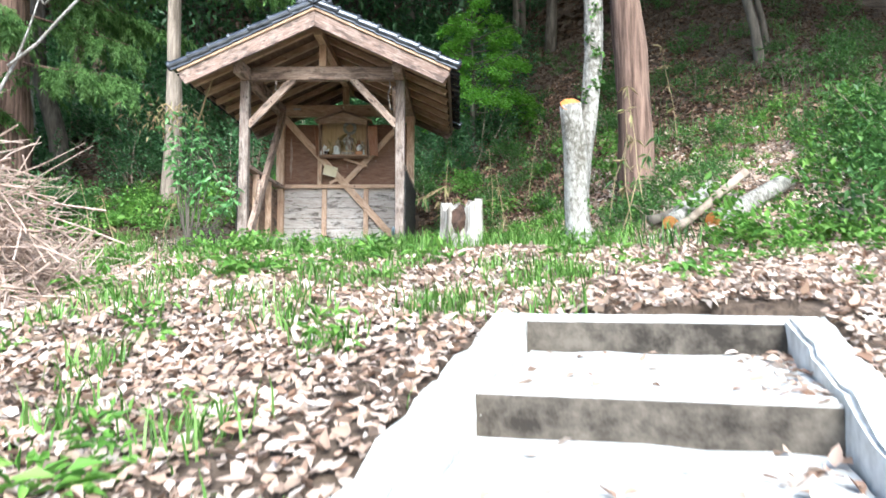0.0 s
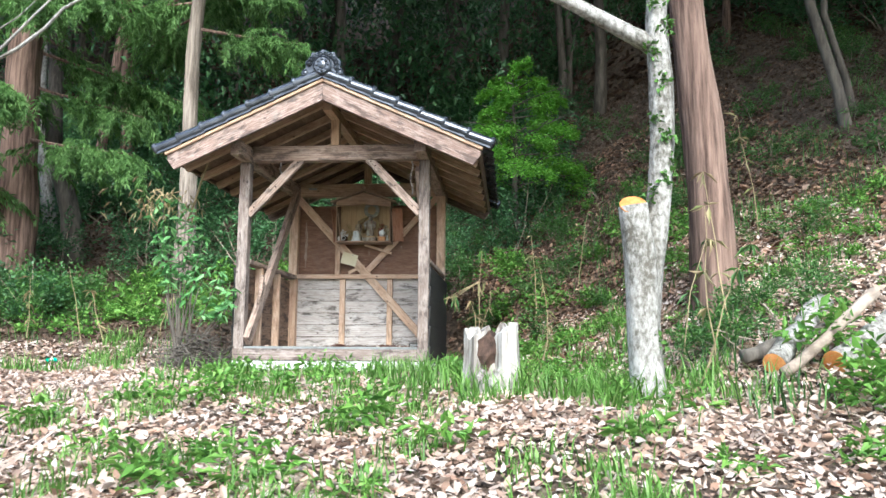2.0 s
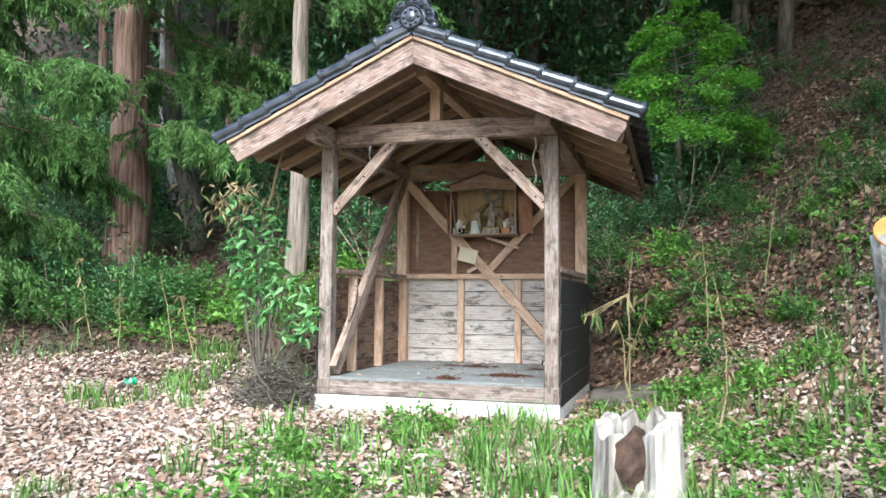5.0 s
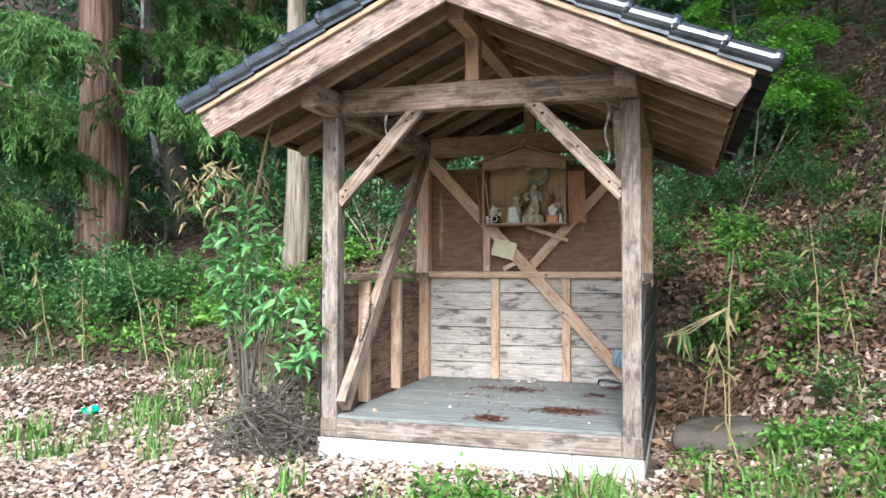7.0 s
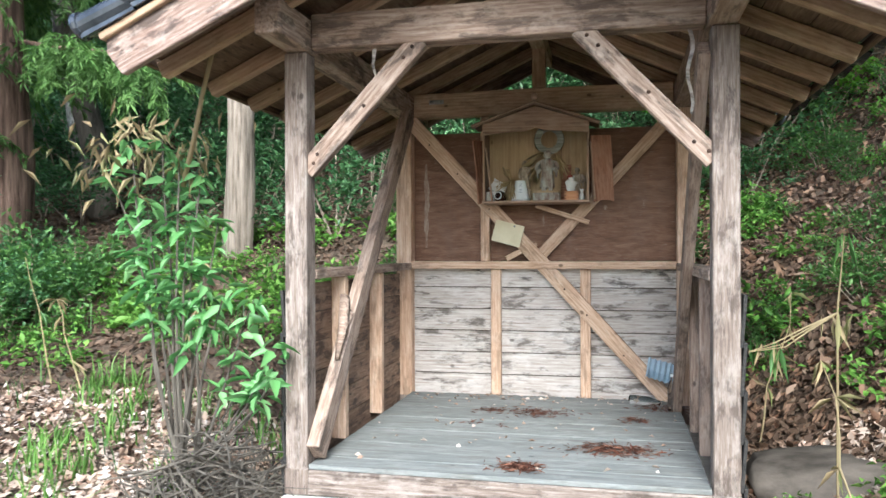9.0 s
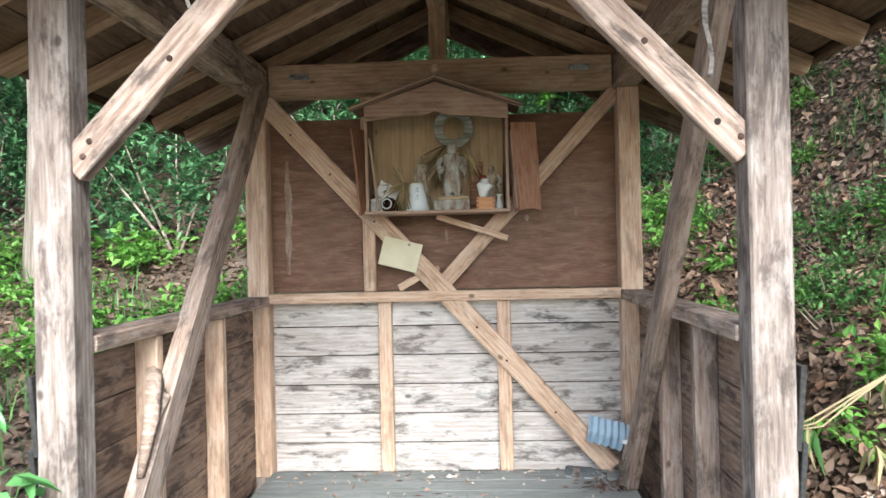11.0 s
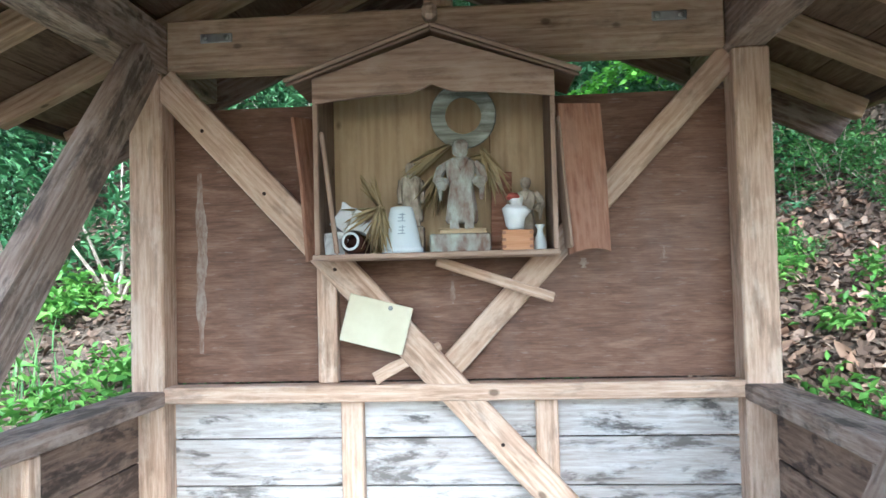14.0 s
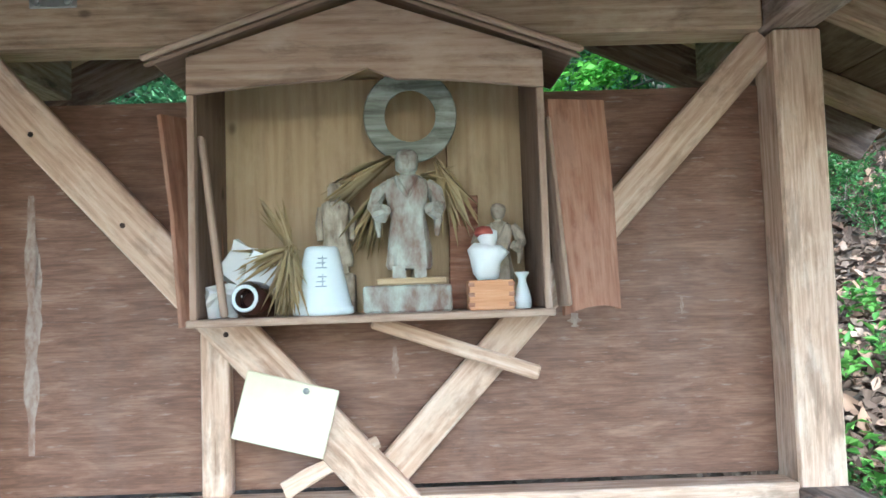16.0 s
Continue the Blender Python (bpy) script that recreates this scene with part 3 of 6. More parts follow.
def hut_roof():
    roof = new("roof")
    roof.parent = hut
    c = 1 / math.hypot(1, PITCH)
    for sx in (-1, 1):
        nrm = Vector((sx * PITCH * c, 0, c))
        run = Vector((sx * c, 0, -PITCH * c))

        def on(dist, y, lift):
            return Vector((0, y, RIDGE)) + run * dist + nrm * lift
        L = EAVE / c
        for k in range(7):
            y = -0.20 + k * 0.41
            timber("rafter", on(0.04, y, -0.075), on(L + 0.02, y, -0.078), 0.055, 0.07, RAFTER, roof, up=nrm)
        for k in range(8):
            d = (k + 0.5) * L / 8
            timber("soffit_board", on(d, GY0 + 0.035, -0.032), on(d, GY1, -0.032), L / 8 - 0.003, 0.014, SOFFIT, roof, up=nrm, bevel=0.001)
        # gable boards, mitred at the ridge and cut back at the tip
        for y, t in ((GY0, 0.035), (GY1, 0.03)):
            dz = 0.185
            x1 = EAVE + 0.03
            tip = RIDGE - PITCH * x1
            poly = [(0, RIDGE), (x1, tip), (x1 + 0.0, tip - 0.06), (x1 - 0.07, tip - 0.15), (0, RIDGE - dz)]
            poly = [(sx * x, z) for x, z in poly]
            b = prism(poly, -t / 2, t / 2, 0.004)
            for v in b.verts:
                v.co = Matrix.Rotation(math.atan(PITCH) * sx, 4, "Y").inverted() @ v.co
            part("bargeboard", b, BARGE, roof, "broad weathered gable board", Matrix.Translation((0, y, 0)) @ Matrix.Rotation(math.atan(PITCH) * sx, 4, "Y"))
            timber("verge_batten", on(0.0, y - 0.012, 0.006), on(L + 0.05, y - 0.012, 0.006), 0.055, 0.03, RAFTER, roof, up=nrm)
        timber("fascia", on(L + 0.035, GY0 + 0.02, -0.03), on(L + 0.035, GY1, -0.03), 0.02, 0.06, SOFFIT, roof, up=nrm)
        # tiles: eight courses of wavy tiles, each lapping the one below
        rows, cols = 7, 11
        TL, TW = (L + 0.10) / rows, (GY1 - GY0 + 0.06) / cols
        bm = bmesh.new()
        m_pts = 6
        prof = [((i / m_pts - 0.5) * TW * 1.06, 0.018 * math.cos(2 * math.pi * (i / m_pts) + 0.9)) for i in range(m_pts + 1)]
        quad = []
        for lx in (0.0, TL * 1.12):
            for th in (0.0, 0.016):
                quad.append([bm.verts.new((lx, a, b + th)) for a, b in prof])
        for i in range(m_pts):
            bm.faces.new((quad[1][i], quad[3][i], quad[3][i + 1], quad[1][i + 1]))
            bm.faces.new((quad[0][i], quad[0][i + 1], quad[2][i + 1], quad[2][i]))
            bm.faces.new((quad[2][i], quad[2][i + 1], quad[3][i + 1], quad[3][i]))
            bm.faces.new((quad[0][i], quad[1][i], quad[1][i + 1], quad[0][i + 1]))
        bmesh.ops.recalc_face_normals(bm, faces=bm.faces[:])
        me = mesh_of(bm, "roof_tile", TILE)
        # verge tile: a flat pan with a turned-down lip, a round roll and a domed end
        ends = []
        for fy in (1, -1):
            b = box(0, TL * 1.05, -0.10, 0.10, 0.0, 0.016)
            box(0, TL * 1.05, (-0.115 if fy > 0 else 0.101), (-0.101 if fy > 0 else 0.115), -0.03, 0.016, bm=b)
            yy = -0.082 * fy
            tube([(0.0, yy, 0.02), (TL * 1.0, yy, 0.026), (TL * 1.02, yy, 0.026)], [0.05, 0.05, 0.054], 16, bm=b)
            tube([(TL * 1.0, yy, 0.028), (TL * 1.06, yy, 0.03), (TL * 1.12, yy, 0.03), (TL * 1.155, yy, 0.03), (TL * 1.17, yy, 0.03)], [0.058, 0.06, 0.054, 0.036, 0.008], 16, bm=b)
            bmesh.ops.recalc_face_normals(b, faces=b.faces[:])
            ends.append(mesh_of(b, "verge_tile", TILE))
        tilt = Matrix.Rotation(radians(-2.2), 4, "Y")
        for r in range(rows):
            for k in range(cols):
                edge = k in (0, cols - 1)
                mesh = ends[0] if k == 0 else ends[1] if k == cols - 1 else me
                y = GY0 - 0.03 + (k + 0.5) * TW
                if k == 0:
                    y = GY0 - 0.03 + 0.09
                p = on(r * TL, y, 0.045 if not edge else 0.05)
                m = Matrix((run, Vector((0, 1, 0)) * 1.0, run.cross(Vector((0, 1, 0))))).transposed().to_4x4()
                if sx < 0:
                    m = Matrix((run, Vector((0, -1, 0)), run.cross(Vector((0, -1, 0))))).transposed().to_4x4()
                    mesh = ends[1] if k == 0 else ends[0] if k == cols - 1 else me
                m.translation = p
                ob = new("roof_tile" if not edge else "verge_tile", mesh)
                ob.parent = roof
                ob.matrix_basis = m @ tilt @ pose(0, 0, 0, random.uniform(-0.5, 0.5), 0, random.uniform(-0.6, 0.6))
    # ridge
    for k in range(11):
        y0 = GY0 + 0.05 + k * (GY1 - GY0 - 0.05) / 11
        b = tube([(0, y0, 2.87), (0, y0 + 0.262, 2.87), (0, y0 + 0.275, 2.87)], [0.066, 0.066, 0.074], 16)
        box(-0.085, 0.085, y0, y0 + 0.265, 2.79, 2.85, bm=b)
        part("ridge_tile", b, TILE, roof)
    K, ZC = 1.32, 2.80
    oni = [(-0.16, -0.06), (-0.17, 0.0), (-0.12, 0.02), (-0.15, 0.045), (-0.125, 0.075), (-0.13, 0.12), (-0.095, 0.15), (-0.085, 0.19), (-0.045, 0.185), (0.0, 0.21)]
    oni = [(x * K, ZC + z * K) for x, z in oni + [(-x, z) for x, z in oni[-2::-1]] + [(0, 0.0)]]
    end = part("ridge_end_tile", prism(oni, GY0 - 0.05, GY0 + 0.05, 0.008), TILE, roof, "ornamental dark ridge-end tile with a round medallion")
    b = lathe([(0.068 * K, 0), (0.07 * K, 0.03), (0.062 * K, 0.04), (0.056 * K, 0.028), (0.03 * K, 0.028), (0.026 * K, 0.038), (0.01, 0.044)], 24)
    part("medallion", b, TILE, end, "", pose(0, GY0 - 0.049, ZC + 0.085 * K, 90))
    for k in range(8):
        t = 2 * math.pi * k / 8
        part("petal", lathe([(0.014, 0), (0.013, 0.008), (0.005, 0.012)], 8), TILE, end, "", pose(0.042 * K * math.cos(t), GY0 - 0.078, ZC + (0.085 + 0.042 * math.sin(t)) * K, 90))
    for k in range(9):
        t = math.pi * (k - 0.5) / 8
        part("curl", lathe([(0.026, 0), (0.028, 0.014), (0.016, 0.026), (0.012, 0.018), (0.004, 0.024)], 12), TILE, end, "", pose(0.102 * K * math.cos(t), GY0 - 0.05, ZC + (0.085 + 0.082 * math.sin(t)) * K, 90))
    for sx in (-1, 1):
        for k, (x, z) in enumerate(((0.135, -0.02), (0.125, 0.03))):
            part("scroll", lathe([(0.034, 0), (0.036, 0.012), (0.026, 0.02), (0.02, 0.014), (0.006, 0.02)], 14), TILE, end, "", pose(sx * x * K, GY0 - 0.05, ZC + z * K, 90))


hut_frame()
hut_walls()
hut_floor()
hut_roof()

# ---- the altar cabinet and what stands in it ----
AY0, AY1 = 1.563, 1.80       # front and back
AL, AR, AB, AE, AP = -0.338, 0.32, 1.55, 1.974, 2.145
AC = (AL + AR) / 2


def altar():
    a = thing("altar_cabinet", "small gabled wooden altar cabinet with its doors folded open", "shrine")
    part("base_board", box(AL - 0.005, AR + 0.005, AY0 - 0.012, AY1, AB - 0.014, AB, 0.003), ALTAR, a)
    for x, s in ((AL, 1), (AR, -1)):
        timber("side_panel", (x + s * 0.007, (AY0 + AY1) / 2 + 0.004, AB), (x + s * 0.007, (AY0 + AY1) / 2 + 0.004, AE + 0.07), AY1 - AY0 - 0.008, 0.014, ALTAR_SIDE, a, up=(1, 0, 0))
        timber("front_edge", (x + s * 0.007, AY0 - 0.001, AB), (x + s * 0.007, AY0 - 0.001, AE - 0.013), 0.006, 0.013, ALTAR, a, up=(1, 0, 0), bevel=0.001)
    for k, (x0, x1) in enumerate(((AL + 0.014, 0.145), (0.147, AR - 0.014))):
        timber("back_panel", ((x0 + x1) / 2, AY1 - 0.006, AB), ((x0 + x1) / 2, AY1 - 0.006, AE + 0.075), 0.01, x1 - x0, ALTAR_IN, a, up=(1, 0, 0), bevel=0.001)
    # gable front: an ogee lower edge with a notch at the middle
    outline = [(AL, AE + 0.056), (AC, AP - 0.008), (AR, AE + 0.056), (AR, AE - 0.012)]
    for k in range(1, 12):
        f = k / 12
        bow = 0.022 * math.sin(math.pi * min(f, 1 - f) * 2 * 0.55 + 0.0)
        outline.append((AR + (AL - AR) * f, AE - 0.012 + bow + (0.022 if k == 6 else 0)))
    outline.append((AL, AE - 0.012))
    b = prism(outline, AY0 - 0.004, AY0 + 0.008)
    for v in b.verts:
        v.co.x, v.co.z = v.co.x - AC, v.co.z - 2.05
    part("gable_board", b, ALTAR, a, "gable board with a curved lower edge", Matrix.Translation((AC, 0, 2.05)))
    for s in (-1, 1):
        edge = AC + s * ((AR - AL) / 2 + 0.063)
        timber("roof_slab", (AC - s * 0.004, 1.672, AP + 0.016), (edge, 1.672, AE + 0.052), 0.26, 0.014, ALTAR_SIDE, a, up=(0, 0, 1))
        timber("roof_lip", (AC, AY0 - 0.045, AP + 0.012), (edge + s * 0.005, AY0 - 0.045, AE + 0.043), 0.012, 0.012, ALTAR, a)
        timber("roof_lip", (AC, AY0 - 0.04, AP + 0.001), (edge, AY0 - 0.04, AE + 0.032), 0.012, 0.009, ALTAR_SIDE, a)
    part("back_gable", prism([(AL, AE + 0.05), (AC, AP), (AR, AE + 0.05)], AY1 + 0.002, AY1 + 0.008), ALTAR_IN, a)
    timber("finial", (AC, AY0 - 0.06, AP + 0.045), (AC, AY0 + 0.0, AP + 0.045), 0.04, 0.045, ALTAR, a, bevel=0.012)
    for x, s, off, tip in ((AL, -1, 0.022, 6.5), (AR, 1, 0.082, -3.5)):
        b = box(-0.2, 0.2, -0.065, 0.065, -0.005, 0.005)
        bmesh.ops.subdivide_edges(b, edges=b.edges[:], cuts=5, use_grid_fill=True)
        for v in b.verts:
            v.co.z += 0.014 * (v.co.y / 0.065) ** 2 * max(0, -v.co.x / 0.2)
            v.co.x -= 0.012 * (v.co.x < -0.19) * (v.co.y / 0.065) ** 2
        lean = Matrix.Translation((x + s * off, AY0 + (0.055 if s > 0 else 0.13), AB + 0.20)) @ Matrix.Rotation(radians(tip * s), 4, "Y")
        turn = Matrix.Rotation(radians(22 if s > 0 else 62), 4, "Z")
        part("door", b, REDWOOD, a, "red-brown thin warped wooden door leaf", lean @ turn @ Matrix(((0, 1, 0, 0), (0, 0, 1, 0), (1, 0, 0, 0), (0, 0, 0, 1))))
    timber("door_edge", (AR + 0.03, AY0 + 0.03, AB + 0.002), (AR + 0.004, AY0 + 0.035, AB + 0.36), 0.05, 0.008, ALTAR, a, up=(1, 0.3, 0))
    timber("inner_leaf", (AL + 0.055, AY0 + 0.03, AB + 0.002), (AL + 0.017, AY0 + 0.03, AB + 0.34), 0.03, 0.012, ALTAR, a, up=(1, 0.1, 0))


def figure(name, label, height, mat, x, y, z, arms=True, wide=1.0, turn=0.0, collar=True):
    """A roughly carved standing figure as one plain mesh: feet, flared robe, square shoulders, neck, head and arms."""
    h = height
    rows = [(0.155, 0.10, 0.07), (0.165, 0.11, 0.10), (0.16, 0.11, 0.2), (0.14, 0.105, 0.36), (0.125, 0.10, 0.46), (0.132, 0.105, 0.5), (0.145, 0.11, 0.60),
            (0.165, 0.11, 0.70), (0.15, 0.10, 0.755), (0.085, 0.08, 0.785), (0.052, 0.058, 0.80), (0.052, 0.06, 0.82), (0.078, 0.082, 0.84), (0.086, 0.092, 0.89),
            (0.084, 0.09, 0.94), (0.062, 0.07, 0.98), (0.02, 0.025, 1.0)]
    seg = 20
    bm = bmesh.new()
    rings = []
    for a, d, zz in rows:
        ring = []
        for k in range(seg):
            t = 2 * math.pi * k / seg
            c, q = math.cos(t), math.sin(t)
            boxy = 0.55 if zz < 0.78 else 0.8
            fold = 1 + (0.05 * math.cos(7 * t) if zz < 0.5 else 0)
            ring.append(bm.verts.new((a * h * wide * fold * math.copysign(abs(c) ** boxy, c), d * h * fold * math.copysign(abs(q) ** boxy, q), zz * h)))
        rings.append(ring)
    for lo, hi in zip(rings, rings[1:]):
        for k in range(seg):
            bm.faces.new((lo[k], lo[(k + 1) % seg], hi[(k + 1) % seg], hi[k]))
    bm.faces.new(rings[0][::-1])
    bm.faces.new(rings[-1])
    for s in (-1, 1):
        box(s * 0.08 * h - 0.05 * h, s * 0.08 * h + 0.05 * h, -0.13 * h, 0.06 * h, 0.0, 0.09 * h, bm=bm)
        if arms:
            tube([(s * 0.15 * h, 0, 0.73 * h), (s * 0.22 * h, -0.01 * h, 0.66 * h), (s * 0.25 * h, -0.03 * h, 0.56 * h), (s * 0.21 * h, -0.10 * h, 0.50 * h), (s * 0.16 * h, -0.14 * h, 0.53 * h)],
                 [0.05 * h, 0.062 * h, 0.066 * h, 0.07 * h, 0.045 * h], 8, 0.35, bm)
            tube([(s * 0.22 * h, -0.06 * h, 0.55 * h), (s * 0.235 * h, -0.05 * h, 0.44 * h), (s * 0.22 * h, -0.04 * h, 0.32 * h)], [0.05 * h, 0.035 * h, 0.018 * h], 7, 0.4, bm)
        else:
            tube([(s * 0.16 * h, 0, 0.72 * h), (s * 0.185 * h, -0.01 * h, 0.55 * h), (s * 0.175 * h, -0.03 * h, 0.36 * h)], [0.04 * h, 0.045 * h, 0.035 * h], 8, 0.3, bm)
        if collar:
            tube([(s * 0.075 * h, -0.075 * h, 0.775 * h), (s * 0.05 * h, -0.115 * h, 0.70 * h), (0, -0.122 * h, 0.62 * h)], [0.02 * h, 0.022 * h, 0.018 * h], 6, 0.2, bm)
    box(-0.014 * h, 0.014 * h, -0.105 * h, -0.085 * h, 0.88 * h, 0.91 * h, bm=bm)
    for v in bm.verts:
        v.co += noise.noise_vector(v.co * 45 + Vector((x * 9, 0, 0))) * 0.0045 * h / 0.26
    return tagged(part(name, bm, mat, None, "", pose(x, y, z, 0, 0, turn)), label, "statue")


def straw_bundle(name, label, p, q, n, spread, seed):
    """A sheaf of straws from p, tied near it, splaying towards q."""
    rng = np.random.default_rng(seed)
    p, q = np.array(p), np.array(q)
    d = q - p
    base = p + rng.normal(size=(n, 3)) * 0.004
    way = d / np.linalg.norm(d) + rng.normal(size=(n, 3)) * spread
    size = np.linalg.norm(d) * rng.uniform(0.6, 1.05, n)
    ob = new(name, leaf_mesh(name, base, way, size, STRAW, rng, ratio=0.045, fold=0.3, droop=0.15))
    return tagged(ob, label, "straw", kind="stuff")


def altar_things():
    z = AB
    block = thing("statue_plinth", "flaking painted wooden block under the carved figure", "plinth", m=pose(0.055, 1.665, z))
    part("block", box(-0.085, 0.085, -0.04, 0.04, 0, 0.052, 0.004), CARVED2, block)
    part("upper_board", box(-0.06, 0.075, -0.03, 0.035, 0.053, 0.066, 0.003), ALTAR_IN, block)
    figure("carved_statue", "worn standing wooden statue with traces of grey-green paint", 0.255, CARVED2, 0.06, 1.67, z + 0.066, wide=1.05)
    ring = bmesh.new()
    seg = 40
    prof = [(0.052, -0.006), (0.093, -0.006), (0.095, 0.0), (0.093, 0.006), (0.052, 0.006)]
    loops = [[ring.verts.new((r * math.cos(2 * math.pi * k / seg), t, r * math.sin(2 * math.pi * k / seg))) for r, t in prof] for k in range(seg)]
    for k in range(seg):
        a, b = loops[k], loops[(k + 1) % seg]
        for i in range(5):
            ring.faces.new((a[i], a[(i + 1) % 5], b[(i + 1) % 5], b[i]))
    bmesh.ops.recalc_face_normals(ring, faces=ring.faces[:])
    halo = thing("halo_ring", "round wooden halo ring with grey-green paint behind the statue", "ring", m=pose(0.07, 1.70, z + 0.395, 8, 0, 0))
    part("ring", ring, GREYWOOD, halo)
    part("stem", box(-0.008, 0.008, 0.004, 0.012, -0.39, -0.09, 0.002), CARVED, halo)
    figure("small_statue", "small plain wooden statue with bare weathered grain", 0.185, CARVED, -0.085, 1.70, z + 0.08, arms=False)
    tagged(part("statue_block", box(-0.12, -0.05, 1.675, 1.735, z, z + 0.08, 0.004), CARVED), "small rough wooden block under a statue", "plinth")
    figure("small_statue", "small worn wooden statue with dark stained robe", 0.185, CARVED, 0.245, 1.72, z + 0.03, arms=True, wide=0.9, turn=-15)
    tagged(part("statue_block", box(0.21, 0.28, 1.69, 1.75, z, z + 0.03, 0.004), CARVED), "thin rough wooden block under a statue", "plinth")
    b = box(-0.03, 0.03, -0.006, 0.006, 0, 0.24, 0.002)
    tagged(part("memorial_board", b, REDWOOD, None, "", pose(0.17, 1.76, z, -4, 2, 0)), "upright red-brown wooden board leaning at the back", "board")
    # white cup, upside down, with two blue-grey marks that cannot be read
    cup = thing("white_cup", "upturned white porcelain cup with faded blue-grey writing", "cup", m=pose(-0.108, 1.64, z))
    prof = [(0.055, 0.0), (0.059, 0.003), (0.059, 0.014), (0.056, 0.017), (0.054, 0.024), (0.044, 0.07), (0.034, 0.118), (0.031, 0.128), (0.026, 0.131), (0.006, 0.131)]
    smooth(part("bowl", lathe(prof, 28), WHITE, cup))
    for zz in (0.10, 0.065):
        for k in range(3):
            b = box(-0.010 + 0.002 * k, 0.011 - 0.003 * (k % 2), -0.0006, 0.0006, -0.001, 0.001)
            part("painted_stroke", b, INK, cup, "", pose(0.003, -(0.0356 + (0.118 - zz) * 0.21 - (0.009 * k - 0.011) * 0.21), zz - 0.011 + 0.009 * k, -12))
        part("painted_stroke", box(-0.001, 0.001, -0.0006, 0.0006, -0.012, 0.012), INK, cup, "", pose(0.006, -(0.0358 + (0.118 - zz) * 0.21), zz, -12))
    # dark vase on its side
    vase = thing("glazed_vase", "dark brown glazed vase lying on its side", "vase", m=pose(-0.245, 1.60, z + 0.036, 84, 0, -12))
    b = lathe([(0.012, -0.115), (0.026, -0.11), (0.037, -0.085), (0.037, -0.04), (0.034, -0.01), (0.027, 0.004), (0.025, 0.006), (0.019, 0.005), (0.017, -0.02), (0.016, -0.05)], 24)
    smooth(part("body", b, GLAZE, vase))
    smooth(part("mouth", lathe([(0.019, 0.006), (0.0225, 0.0085), (0.0255, 0.008), (0.026, 0.005)], 24, caps=False), WHITE, vase, "pale worn rim"))
    # small box with finger joints
    masu = thing("wooden_measure_box", "small orange-brown square wooden box with finger joints", "box", m=pose(0.212, 1.625, z))
    for y in (-0.034, 0.034):
        part("long_side", box(-0.042, 0.042, y - 0.004, y + 0.004, 0, 0.056, 0.0015), MASU, masu)
    for x in (-0.038, 0.038):
        part("short_side", box(x - 0.004, x + 0.004, -0.03, 0.03, 0, 0.056, 0.0015), MASU, masu)
        for k in range(3):
            part("joint", box(x - 0.006, x + 0.006, -0.0388, -0.037, 0.006 + 0.019 * k, 0.014 + 0.019 * k), REDWOOD, masu)
    part("bottom", box(-0.034, 0.034, -0.03, 0.03, 0.002, 0.008), MASU, masu)
    b = lathe([(0.014, 0), (0.017, 0.004), (0.0175, 0.018), (0.013, 0.036), (0.008, 0.05), (0.008, 0.058), (0.014, 0.068), (0.0145, 0.07), (0.008, 0.066)], 20)
    tagged(smooth(part("sake_bottle", b, WHITE, None, "", pose(0.275, 1.625, z))), "tiny white porcelain flask with a flared lip", "bottle")
    # doll-like white figurine with a red cap
    b = lathe([(0.018, 0), (0.026, 0.01), (0.03, 0.035), (0.042, 0.055), (0.03, 0.066), (0.015, 0.07), (0.019, 0.082), (0.014, 0.094), (0.003, 0.098)], 14)
    for v in b.verts:
        v.co += noise.noise_vector(v.co * 50) * 0.006
    tagged(smooth(part("white_figurine", b, PAPER, None, "", pose(0.205, 1.63, z + 0.056, 0, 6, 0))), "small crumpled white figurine standing on a box", "figurine")
    b = lathe([(0.018, 0), (0.0185, 0.006), (0.013, 0.014), (0.003, 0.017)], 14)
    tagged(smooth(part("red_cap", b, REDCLOTH, None, "", pose(0.204, 1.622, z + 0.143, -10, 0, 0))), "faded red cap on a small white figurine", "cap")
    # crumpled paper
    for k, (x, y, zz, s) in enumerate(((-0.262, 1.66, 0.10, 0.036), (-0.222, 1.65, 0.085, 0.038), (-0.296, 1.63, 0.03, 0.03))):
        b = box(-s, s, -s * 0.45, s * 0.45, -s, s)
        bmesh.ops.subdivide_edges(b, edges=b.edges[:], cuts=2)
        for v in b.verts:
            v.co += noise.noise_vector(v.co * 40 + Vector((k * 5, 0, 0))) * s * 0.35
        tagged(part("crumpled_paper", b, PAPER, None, "", pose(x, y, z + zz, 20 * k, 30 - 15 * k, 25)), "crumpled white paper among dry straw", "paper", "paper in the altar")
    straw_bundle("straw_sheaf", "dry rice straw tied in a drooping sheaf", (-0.165, 1.625, z + 0.135), (-0.175, 1.585, z), 110, 0.17, 1)
    straw_bundle("straw_sheaf", "dry rice straw tied in a standing sheaf", (-0.165, 1.64, z + 0.12), (-0.215, 1.67, z + 0.235), 40, 0.12, 2)
    straw_bundle("straw_sheaf", "dry rice straw lying across papers", (-0.155, 1.63, z + 0.13), (-0.28, 1.64, z + 0.09), 45, 0.14, 3)
    straw_bundle("straw_sheaf", "dry straw plait beside the statue's shoulder", (0.03, 1.70, z + 0.31), (-0.11, 1.69, z + 0.235), 45, 0.07, 4)
    straw_bundle("straw_sheaf", "dry straw plait behind the statue", (0.02, 1.715, z + 0.26), (-0.05, 1.70, z + 0.12), 60, 0.13, 5)
